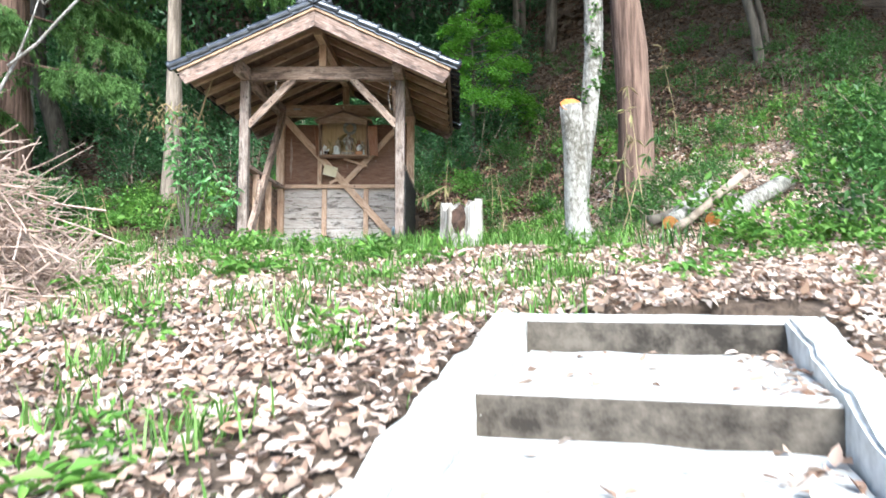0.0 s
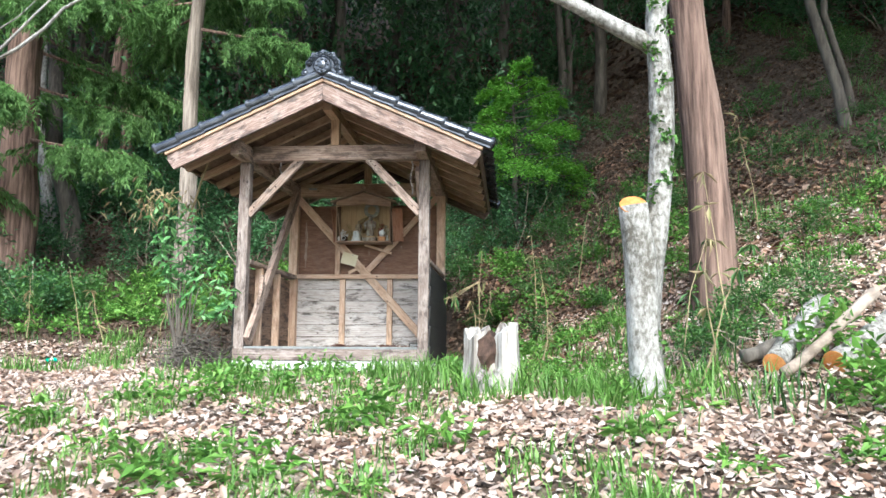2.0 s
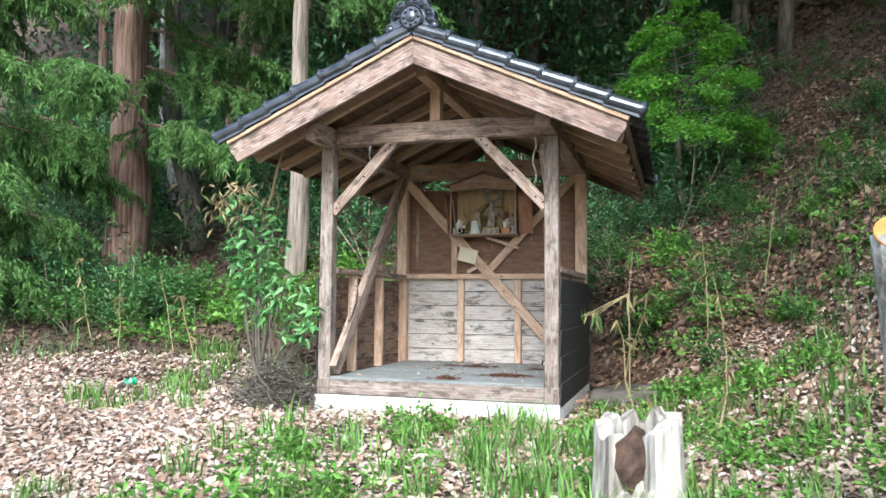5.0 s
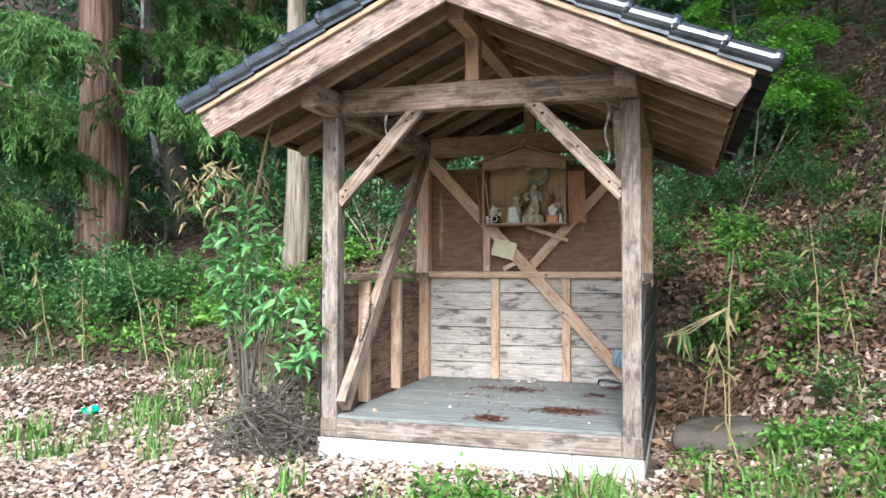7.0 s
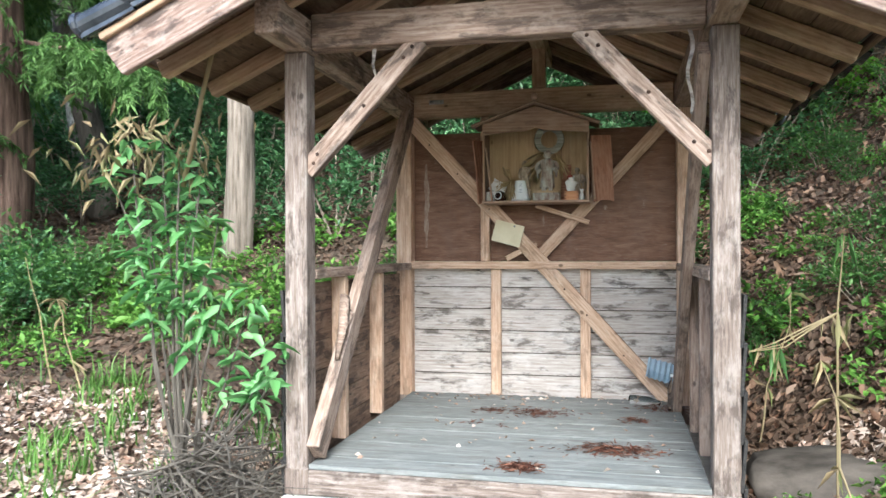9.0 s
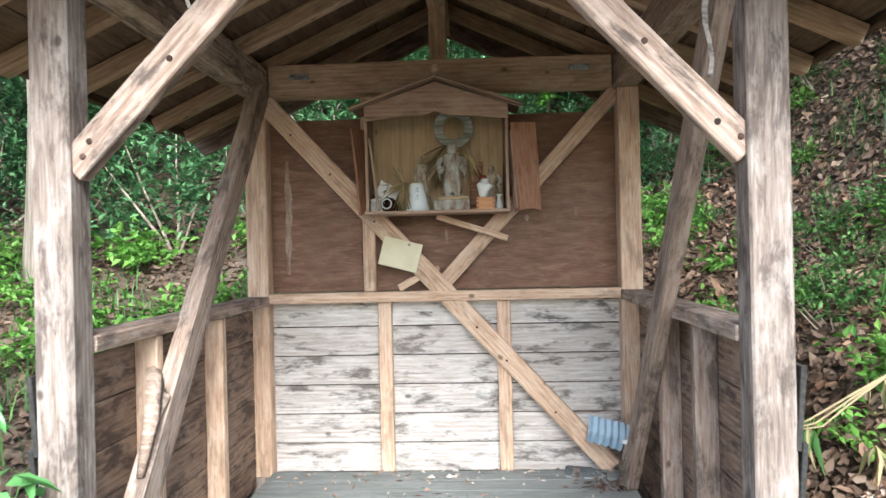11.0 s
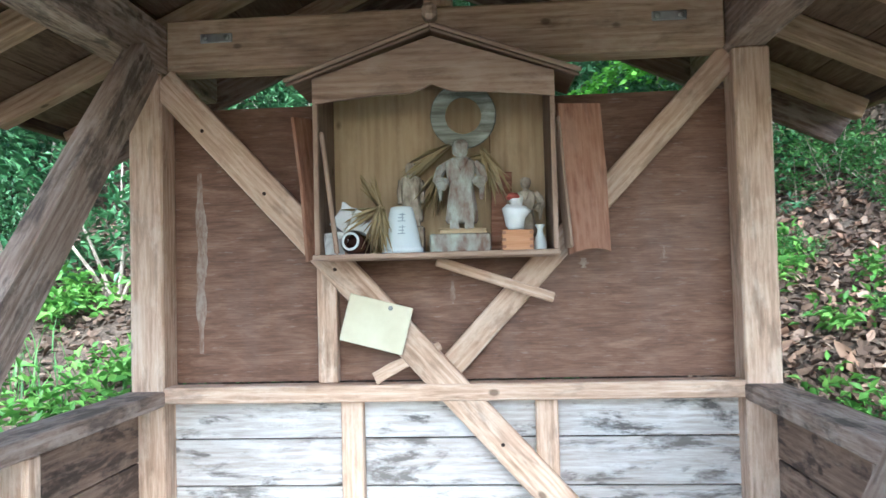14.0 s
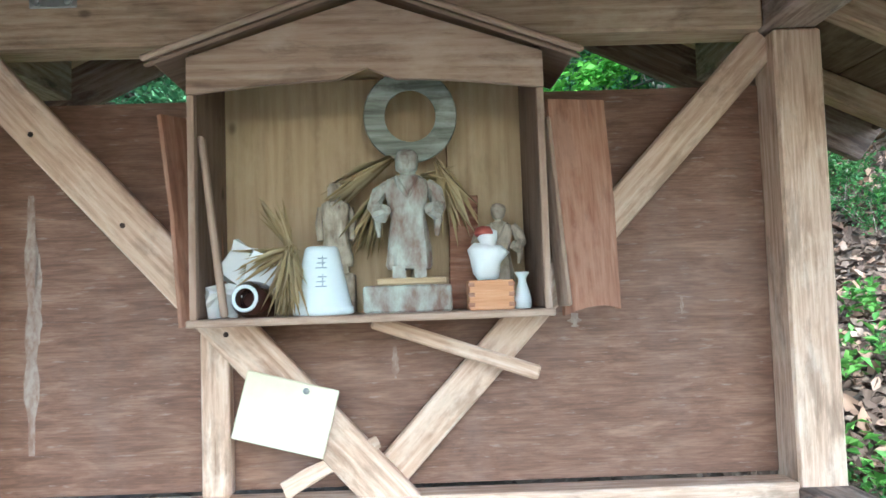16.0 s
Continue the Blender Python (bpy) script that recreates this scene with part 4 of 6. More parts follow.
    straw_bundle("straw_sheaf", "thin dry straw plait hanging from the statue", (0.12, 1.68, z + 0.30), (0.19, 1.66, z + 0.15), 26, 0.12, 6)
    straw_bundle("straw_sheaf", "short dry straw tuft at the statue's shoulder", (0.09, 1.69, z + 0.27), (0.16, 1.68, z + 0.28), 26, 0.2, 7)


altar()
altar_things()


# ---- things in the hut ----
STREAK = make_simple("dried_whitewash", (0.22, 0.135, 0.098), (0.36, 0.285, 0.235), 90, 0.9, 0.2, stretch=(1, 1, 0.5))

def hut_things():
    # a pale streak of dried whitewash on the plywood, and scuffs
    for x, z0, z1, wd in ((-0.775, 1.26, 1.83, 0.022), (-0.76, 1.5, 1.7, 0.012), (0.02, 1.40, 1.47, 0.012), (0.66, 1.52, 1.56, 0.006), (0.42, 1.50, 1.53, 0.02)):
        bm = bmesh.new()
        n = 14
        rows = []
        for i in range(n + 1):
            t = i / n
            wob = wd * (0.6 + 0.7 * noise.noise(Vector((x * 9, t * 6, 2)))) * (0.35 + 0.65 * math.sin(math.pi * (0.08 + 0.84 * t)))
            zz = z0 + (z1 - z0) * t
            rows.append((bm.verts.new((x - wob, 0, zz)), bm.verts.new((x + wob, 0, zz))))
        for a, b in zip(rows, rows[1:]):
            bm.faces.new((a[0], a[1], b[1], b[0]))
        part("whitewash_streak", bm, STREAK, hut, "pale dried streak", Matrix.Translation((0, YB + 0.0375, 0)))
    # blank yellowed sheet pinned on the brace
    n = thing("notice_sheet", "yellowed blank wooden notice sheet pinned to the brace", "sign", m=pose(-0.20, 1.735, 1.35, 0, 15, 0))
    part("sheet", box(-0.095, 0.095, -0.004, 0.004, -0.07, 0.07, 0.002), NOTE, n)
    part("pin", lathe([(0.007, 0), (0.006, 0.004), (0.002, 0.006)], 10), METAL, n, "", pose(0.03, -0.004, 0.055, 90))
    b = box(-0.11, 0.11, -0.006, 0.006, -0.018, 0.018)
    bmesh.ops.subdivide_edges(b, edges=b.edges[:], cuts=3)
    for v in b.verts:
        v.co += noise.noise_vector(v.co * 22) * 0.012
    tagged(part("splintered_wood", b, STUD, None, "", pose(-0.115, 1.785, 1.235, 0, -26, 0)), "splintered grey end of a broken brace on the rail", "wood scrap")
    # corrugated blue plastic sheets
    for k in range(3):
        bm = bmesh.new()
        rows = [[bm.verts.new((x * 0.19 / 24 - 0.095, y * 0.1 - 0.05, 0.008 * math.sin(x * 1.57) + t)) for x in range(25)] for t in (0, 0.003) for y in (0, 1)]
        for a, b in ((0, 1), (3, 2)):
            for x in range(24):
                bm.faces.new((rows[a][x], rows[a][x + 1], rows[b][x + 1], rows[b][x]))
        bmesh.ops.recalc_face_normals(bm, faces=bm.faces[:])
        tagged(part("corrugated_sheet", bm, BLUE, None, "", pose(0.76, 1.66 - 0.01 * k, 0.47 + 0.025 * k, 38, 14, -12 + 5 * k)), "offcut of pale blue corrugated plastic propped in the corner", "plastic sheet", "plastic offcuts")
    bot = thing("plastic_bottle", "empty clear plastic drink bottle standing on the deck", "bottle", m=pose(0.80, 1.46, FZ + 0.014))
    smooth(part("body", lathe([(0.026, 0), (0.032, 0.006), (0.032, 0.06), (0.029, 0.075), (0.032, 0.09), (0.032, 0.13), (0.026, 0.16), (0.013, 0.185), (0.012, 0.205)], 20), CLEAR, bot))
    part("cap", lathe([(0.0145, 0.2), (0.0145, 0.216), (0.012, 0.218)], 16), WHITE, bot, "white screw cap")
    tagged(smooth(part("plastic_bottle", lathe([(0.026, 0), (0.03, 0.006), (0.03, 0.12), (0.012, 0.17), (0.012, 0.19)], 18), CLEAR, None, "", pose(0.56, 1.66, FZ + 0.035, 90, 0, 70))), "clear plastic bottle lying against the wall", "bottle")
    # torn strip hanging from the tie beam
    rng = np.random.default_rng(4)
    for x, y, n, zz in ((0.735, 0.02, 8, 0.34), (-0.59, 0.03, 3, 0.12)):
        bm = bmesh.new()
        prev = None
        for i in range(n + 1):
            t = i / n
            w = 0.007 * (1 - 0.5 * t) + 0.002
            c = Vector((x + 0.012 * math.sin(t * 9), y + 0.01 * math.cos(t * 7), TOP - 0.0 - zz * t))
            a, b = bm.verts.new(c + Vector((-w, 0.003 * math.sin(i), 0))), bm.verts.new(c + Vector((w, 0.003 * math.cos(i), 0)))
            if prev:
                bm.faces.new((prev[0], prev[1], b, a))
            prev = (a, b)
        bmesh.ops.solidify(bm, geom=bm.faces[:], thickness=0.004)
        tagged(part("hanging_strip", bm, BOARD), "torn pale strip of bark hanging from the beam", "strip")
    # heaps of dead cedar twigs and leaves on the deck
    for k, (x, y, r, n) in enumerate(((0.44, 0.50, 0.17, 480), (0.02, 0.14, 0.09, 280), (0.02, 1.24, 0.16, 200), (-0.22, 1.29, 0.09, 80), (0.57, 1.16, 0.07, 80), (-0.30, 0.95, 0.03, 14), (-0.12, 0.9, 0.03, 10), (0.72, 1.5, 0.12, 120))):
        q = rng.normal(size=(n, 2)) * r * 0.45
        base = np.stack([x + q[:, 0] * 1.3, y + q[:, 1] * 0.75, FZ + 0.016 + np.abs(rng.normal(size=n)) * 0.012 * np.exp(-(q ** 2).sum(1) / r / r * 3)], 1)
        way = rng.normal(size=(n, 3)) * np.array((1, 1, 0.12))
        me = leaf_mesh("debris", base, way, rng.uniform(0.02, 0.06, n), DEBRIS, rng, ratio=0.14, fold=0.3, droop=0.05)
        tagged(new("cedar_debris", me), "heap of dead red-brown cedar twigs on the deck", "debris", kind="stuff")
    for n, mat in ((150, LITTER),):
        base = np.stack([rng.uniform(-0.82, 0.82, n), 1.78 - np.abs(rng.normal(size=n)) * 0.12, np.full(n, FZ + 0.016)], 1)
        base[:60, 1] = rng.uniform(0.1, 1.7, 60)
        tagged(new("deck_leaves", leaf_mesh("deck_leaves", base, rng.normal(size=(n, 3)) * np.array((1, 1, 0.1)), rng.uniform(0.02, 0.05, n), mat, rng, 0.5)), "dry leaves scattered along the foot of the wall", "leaves", kind="stuff")
    # a knotted root hung inside the low wall
    b = tube([(-0.86, 0.30, 0.72), (-0.85, 0.36, 0.88), (-0.86, 0.43, 1.0), (-0.85, 0.46, 0.93), (-0.86, 0.36, 0.83)], [0.012, 0.026, 0.03, 0.024, 0.01], 8, 0.6)
    tagged(smooth(part("twisted_root", b, BEAM)), "twisted piece of pale root against the low wall", "driftwood")
    # stone step before the sill
    b = box(-0.35, 0.35, -0.2, 0.2, -0.1, 0.04, 0.03)
    bmesh.ops.subdivide_edges(b, edges=b.edges[:], cuts=2)
    for v in b.verts:
        v.co += noise.noise_vector(v.co * 5) * 0.03
    tagged(smooth(part("stone_step", b, STONE, None, "", pose(0.0, -0.3, -0.02))), "low flat pale stone before the hut's sill", "stone")


hut_things()

# ---- trees and plants ----
RNG = np.random.default_rng(11)


def base_at(x, y, sink=0.1):
    return (x, y, float(gz(x, y)) - sink)


def replicate(v, f, mats):
    """Copies of a small mesh (arrays) under many 4 x 4 poses, as arrays."""
    n, k = len(mats), len(v)
    h = np.concatenate([v, np.ones((k, 1))], 1)
    out = np.einsum("nij,kj->nki", mats, h)[:, :, :3].reshape(-1, 3)
    faces = (f[None] + (np.arange(n) * k)[:, None, None]).reshape(-1, f.shape[1])
    return out, faces


def arrays(me):
    v = np.empty(len(me.vertices) * 3, np.float32)
    me.vertices.foreach_get("co", v)
    f = np.empty(len(me.loops), np.int32)
    me.loops.foreach_get("vertex_index", f)
    bpy.data.meshes.remove(me)
    return v.reshape(-1, 3).astype(float), f.reshape(-1, 3)


def spray(n, seed, length=0.55):
    """One drooping cedar branchlet of many short needle shoots."""
    rng = np.random.default_rng(seed)
    t = rng.uniform(0.05, 1, n)
    base = np.stack([t * length, rng.normal(size=n) * 0.035 * (1.2 - t), -0.35 * length * t ** 2 + rng.normal(size=n) * 0.02], 1)
    way = np.stack([0.8 + 0 * t, rng.normal(size=n) * 0.9, -0.5 + rng.normal(size=n) * 0.4], 1)
    return arrays(leaf_mesh("spray", base, way, rng.uniform(0.05, 0.13, n), CEDAR, rng, 0.16, 0.3, 0.25))


def poses(pts, yaw, pitch, scale):
    out = np.zeros((len(pts), 4, 4))
    for i, p in enumerate(pts):
        out[i] = np.array(Matrix.LocRotScale(Vector(p), Euler((0, pitch[i], yaw[i])), Vector((scale[i],) * 3)))
    return out


BARK_G = make_simple("grey_brown_bark", (0.10, 0.08, 0.062), (0.34, 0.285, 0.235), 24, 0.95, 1.0, stretch=(1, 1, 0.08), depth=0.02)
SPRAYS = [spray(70, s) for s in range(3)]


def trunk_mesh(pts, radii, seg, rough, seed):
    bm = tube(pts, radii, seg, rough, seed=seed)
    return bm


def cedar(x, y, r, height, lean=(0, 0), label="", crown_from=3.0, n_branch=26, reach=2.0, group="cedars", bark=BARK_C):
    b = base_at(x, y, 0.2)
    t = thing("cedar_tree", label, "tree", group, m=Matrix.Translation(b))
    pts = [(lean[0] * k / 14 + 0.04 * math.sin(k), lean[1] * k / 14, height * k / 14) for k in range(15)]
    rad = [r * (1.08 if k == 0 else 1.02 if k == 1 else 1 - 0.8 * k / 15) for k in range(15)]
    fine = []
    fr = []
    for (p, q), (ra, rb) in zip(zip(pts, pts[1:]), zip(rad, rad[1:])):
        for j in range(4):
            fine.append(Vector(p).lerp(Vector(q), j / 4))
            fr.append(ra + (rb - ra) * j / 4)
    smooth(part("trunk", trunk_mesh(fine, fr, 18, 0.16, x), bark, t))
    rng = np.random.default_rng(int(abs(x) * 100))
    P, Y, S, Q = [], [], [], []
    for k in range(n_branch):
        f = (k + 0.5) / n_branch
        z = crown_from + (height - crown_from) * f
        yaw = rng.uniform(0, 2 * np.pi)
        L = reach * (1 - 0.75 * f) * rng.uniform(0.7, 1.2)
        p0 = Vector((lean[0] * z / height, lean[1] * z / height, z))
        p1 = p0 + Vector((math.cos(yaw) * L, math.sin(yaw) * L, -0.22 * L))
        part("branch", tube(subdivided(p0, p1, 4, 0.06, k), [0.03, 0.024, 0.018, 0.012, 0.005], 5), BARK_C, t)
        for j in range(int(34 * L)):
            s = rng.uniform(0.25, 1.0)
            c = p0.lerp(p1, s)
            P.append((c.x + rng.normal() * 0.12, c.y + rng.normal() * 0.12, c.z - 0.1 * rng.random() + rng.normal() * 0.06))
            Y.append(yaw + rng.normal() * 0.8)
            Q.append(rng.uniform(0.0, 0.8))
            S.append(rng.uniform(0.6, 1.2))
    vs, fs, off = [], [], 0
    for i, (v, f) in enumerate(SPRAYS):
        sel = slice(i, None, 3)
        a, b2 = replicate(v, f, poses(P[sel], Y[sel], Q[sel], S[sel]))
        vs.append(a)
        fs.append(b2 + off)
        off += len(a)
    crown = new("crown", raw_mesh("crown", np.concatenate(vs), np.concatenate(fs), CEDAR))
    crown.parent = t
    return t


cedar(-5.84, 3.74, 0.31, 13, (0.1, 0), "tall cedar with reddish-brown bark and drooping sprays", 2.5, 36, 2.4)
cedar(-3.3, 4.1, 0.15, 11, (0.15, 0.1), "slender cedar with grey-brown bark behind the hut", 4.3, 30, 1.6, bark=BARK_G)
cedar(3.36, -0.95, 0.178, 12, (-0.55, 0.2), "stout cedar with fibrous reddish bark on the slope", 6.0, 9, 1.2)
cedar(-7.6, 2.2, 0.2, 10, (0.0, 0.1), "cedar with low green sprays at the wood's edge", 1.2, 32, 2.2)


def pale_tree():
    b = base_at(2.43, -2.80, 0.05)
    t = thing("pruned_tree", "pale lichen-covered tree with a freshly sawn stub", "tree", m=Matrix.Translation(b))
    path = [(0.02, 0.02, 0.5), (0.04, 0.02, 0.85), (0.07, 0.01, 1.05), (0.10, 0, 1.3), (0.125, 0, 1.6), (0.125, 0, 2.0), (0.11, 0.02, 2.35), (0.14, 0.05, 2.9), (0.12, 0.1, 3.8), (0.22, 0.1, 5.0)]
    rad = [0.06, 0.074, 0.078, 0.074, 0.07, 0.068, 0.066, 0.065, 0.05, 0.03]
    fine, fr = [], []
    for i in range(len(path) - 1):
        for j in range(5):
            fine.append(Vector(path[i]).lerp(Vector(path[i + 1]), j / 5))
            fr.append(rad[i] + (rad[i + 1] - rad[i]) * j / 5)
    smooth(part("trunk", tube(fine, fr, 18, 0.22), BARK_W, t))
    stub = smooth(part("sawn_stub", tube([(0.01, 0, 0.0), (0.005, 0, 0.08), (0, 0, 0.2), (-0.01, 0, 0.35), (-0.015, 0, 0.5), (-0.015, -0.005, 0.65), (-0.02, -0.01, 0.8), (-0.035, -0.02, 0.95), (-0.055, -0.03, 1.1), (-0.068, -0.04, 1.2)], [0.13, 0.11, 0.10, 0.095, 0.094, 0.096, 0.098, 0.093, 0.086, 0.084], 22, 0.2), BARK_W, t))
    part("cut_face", lathe([(0.08, 0), (0.08, 0.005), (0.045, 0.007), (0.02, 0.002)], 18), CUT, stub, "fresh orange saw cut", pose(-0.07, -0.052, 1.196, 48, -4))
    smooth(part("limb", tube(subdivided((0.09, 0.02, 2.2), (-0.9, 0.0, 2.75), 6, 0.04, 2), [0.06, 0.05, 0.048, 0.044, 0.04, 0.03, 0.02], 10, 0.2), BARK_W, t))
    smooth(part("limb", tube(subdivided((0.11, 0.05, 2.9), (0.7, 0.4, 4.6), 5, 0.06, 5), [0.04, 0.035, 0.03, 0.02, 0.014, 0.008], 8, 0.2), BARK_W, t))
    rng = np.random.default_rng(3)
    for z, side in ((1.28, -1), (1.45, 1), (1.72, -1), (1.95, -0.3), (2.15, -1), (2.3, 1), (1.35, 0.3), (1.6, 0.2), (0.4, 0.6), (2.45, -0.4)):
        n = 26
        cx = float(np.interp(z, [p[2] for p in path], [p[0] for p in path]))
        base = np.stack([cx + side * 0.045 + rng.normal(size=n) * 0.025, np.full(n, -0.075) + np.abs(side) * 0.025, z + rng.normal(size=n) * 0.03], 1)
        way = np.stack([rng.normal(size=n), np.full(n, -0.8), rng.normal(size=n) - 0.3], 1)
        ob = new("ivy", leaf_mesh("ivy", base, way, rng.uniform(0.02, 0.05, n), MOSS, rng, 0.7))
        ob.parent = t
    return t


pale_tree()


def stump():
    b = base_at(1.53, -2.32, 0.03)
    t = thing("hollow_stump", "hollow rotten pale tree stump with a jagged rim", "stump", m=Matrix.Translation(b) @ Matrix.Rotation(radians(20), 4, "Z"))
    bm = bmesh.new()
    seg, lev = 36, 9
    rings = []
    for outer in (1, 0):
        for i in range(lev):
            f = i / (lev - 1) if outer else 1 - i / (lev - 1)
            ring = []
            for k in range(seg):
                a = 2 * math.pi * k / seg
                top = 0.43 + 0.07 * noise.noise(Vector((math.cos(a) * 2.5, math.sin(a) * 2.5, 1))) + 0.045 * noise.noise(Vector((k * 1.7, 0, 5))) + 0.03 * math.cos(a - 0.2)
                gap = math.exp(-((a - 4.25) / 0.38) ** 2)
                top *= 1 - 0.22 * math.exp(-((a - 4.25) / 0.3) ** 2)
                r = (0.175 + 0.03 * (1 - f) ** 2) * (1 + 0.10 * noise.noise(Vector((math.cos(a) * 2, math.sin(a) * 2, f * 1.5))))
                if not outer:
                    r *= 0.62
                if gap > 0.3 and f > 0.42:
                    r *= 0.55 if outer else 0.75
                ring.append(bm.verts.new((r * math.cos(a), r * math.sin(a), top * f if outer or f > 0 else 0.1)))
            rings.append(ring)
    for lo, hi in zip(rings, rings[1:]):
        for k in range(seg):
            bm.faces.new((lo[k], lo[(k + 1) % seg], hi[(k + 1) % seg], hi[k]))
    bmesh.ops.recalc_face_normals(bm, faces=bm.faces[:])
    part("shell", bm, STUMPW, t)
    # A dark lump set in the notch imitates the hollow's shade.
    b = lathe([(0.03, 0.0), (0.06, 0.02), (0.072, 0.09), (0.062, 0.17), (0.03, 0.22), (0.005, 0.235)], 14)
    for v in b.verts:
        v.co += noise.noise_vector(v.co * 22) * 0.055
    part("rotten_core", b, DARKBROWN, t, "dark lump standing in for the shade of the hollow", pose(-0.05, -0.075, 0.20, 0, 0, 0) @ Matrix.Diagonal((0.9, 0.7, 0.95, 1)))


stump()


def logs():
    for k, (p, q, r, mat) in enumerate((((3.46, -2.85, 0.16), (4.36, -2.15, 0.5), 0.075, BARK_W), ((3.16, -2.75, 0.14), (3.76, -2.00, 0.4), 0.07, BARK_W),
                                        ((3.15, -2.90, 0.12), (3.77, -2.70, 0.62), 0.034, TWIG), ((3.03, -2.60, 0.2), (3.88, -2.25, 0.42), 0.042, BARK_D))):
        z0, z1 = float(gz(p[0], p[1])), float(gz(q[0], q[1]))
        p = (p[0], p[1], z0 + r * 0.7 + (0.03 * k))
        q = (q[0], q[1], max(z1 + r * 0.7, q[2] if k >= 2 else 0))
        t = thing("felled_log", "grey lichen-spotted felled log lying on leaf litter" if k < 2 else "thin grey fallen branch resting on felled logs", "log", "felled logs")
        smooth(part("bark", tube(subdivided(p, q, 8, 0.03, k), [r] * 9, 14, 0.2, seed=k), mat, t))
        if k < 2:
            m = along(p, q)
            m.translation = Vector(p) - (Vector(q) - Vector(p)).normalized() * 0.003
            part("cut_face", lathe([(r * 0.93, 0), (r * 0.93, 0.004), (r * 0.3, 0.006)], 16), CUT, t, "orange sawn end", m @ pose(0, 0, 0, 0, -90, 0))
    for x, y in ((4.35, -3.1), (4.55, -2.9), (4.95, -3.2), (5.3, -2.7)):
        b = base_at(x, y, 0.05)
        t = thing("cut_stub", "short pale sawn stub standing among weeds", "stump", "sawn stubs", m=Matrix.Translation(b))
        smooth(part("bark", tube([(0, 0, 0), (0.01, 0, 0.12), (0.0, 0, 0.28)], [0.06, 0.055, 0.05], 12, 0.2, seed=x), BARK_D, t))
        part("cut_face", lathe([(0.046, 0.279), (0.046, 0.283), (0.01, 0.284)], 12), STUMPW, t, "grey weathered cut")
    b = box(-0.3, 0.3, -0.24, 0.24, -0.2, 0.2)
    bmesh.ops.subdivide_edges(b, edges=b.edges[:], cuts=4, use_grid_fill=True)
    for v in b.verts:
        v.co = v.co.lerp(v.co.normalized() * 0.27, 0.55)
        v.co.z *= 0.7
        v.co += noise.noise_vector(v.co * 4) * 0.07
    tagged(smooth(part("boulder", b, STONE, None, "", Matrix.Translation((1.45, 0.85, float(gz(1.45, 0.85)) + 0.01)) @ Matrix.Diagonal((1.3, 1.2, 0.8, 1)))), "brown half-buried boulder beside the hut", "boulder")


logs()


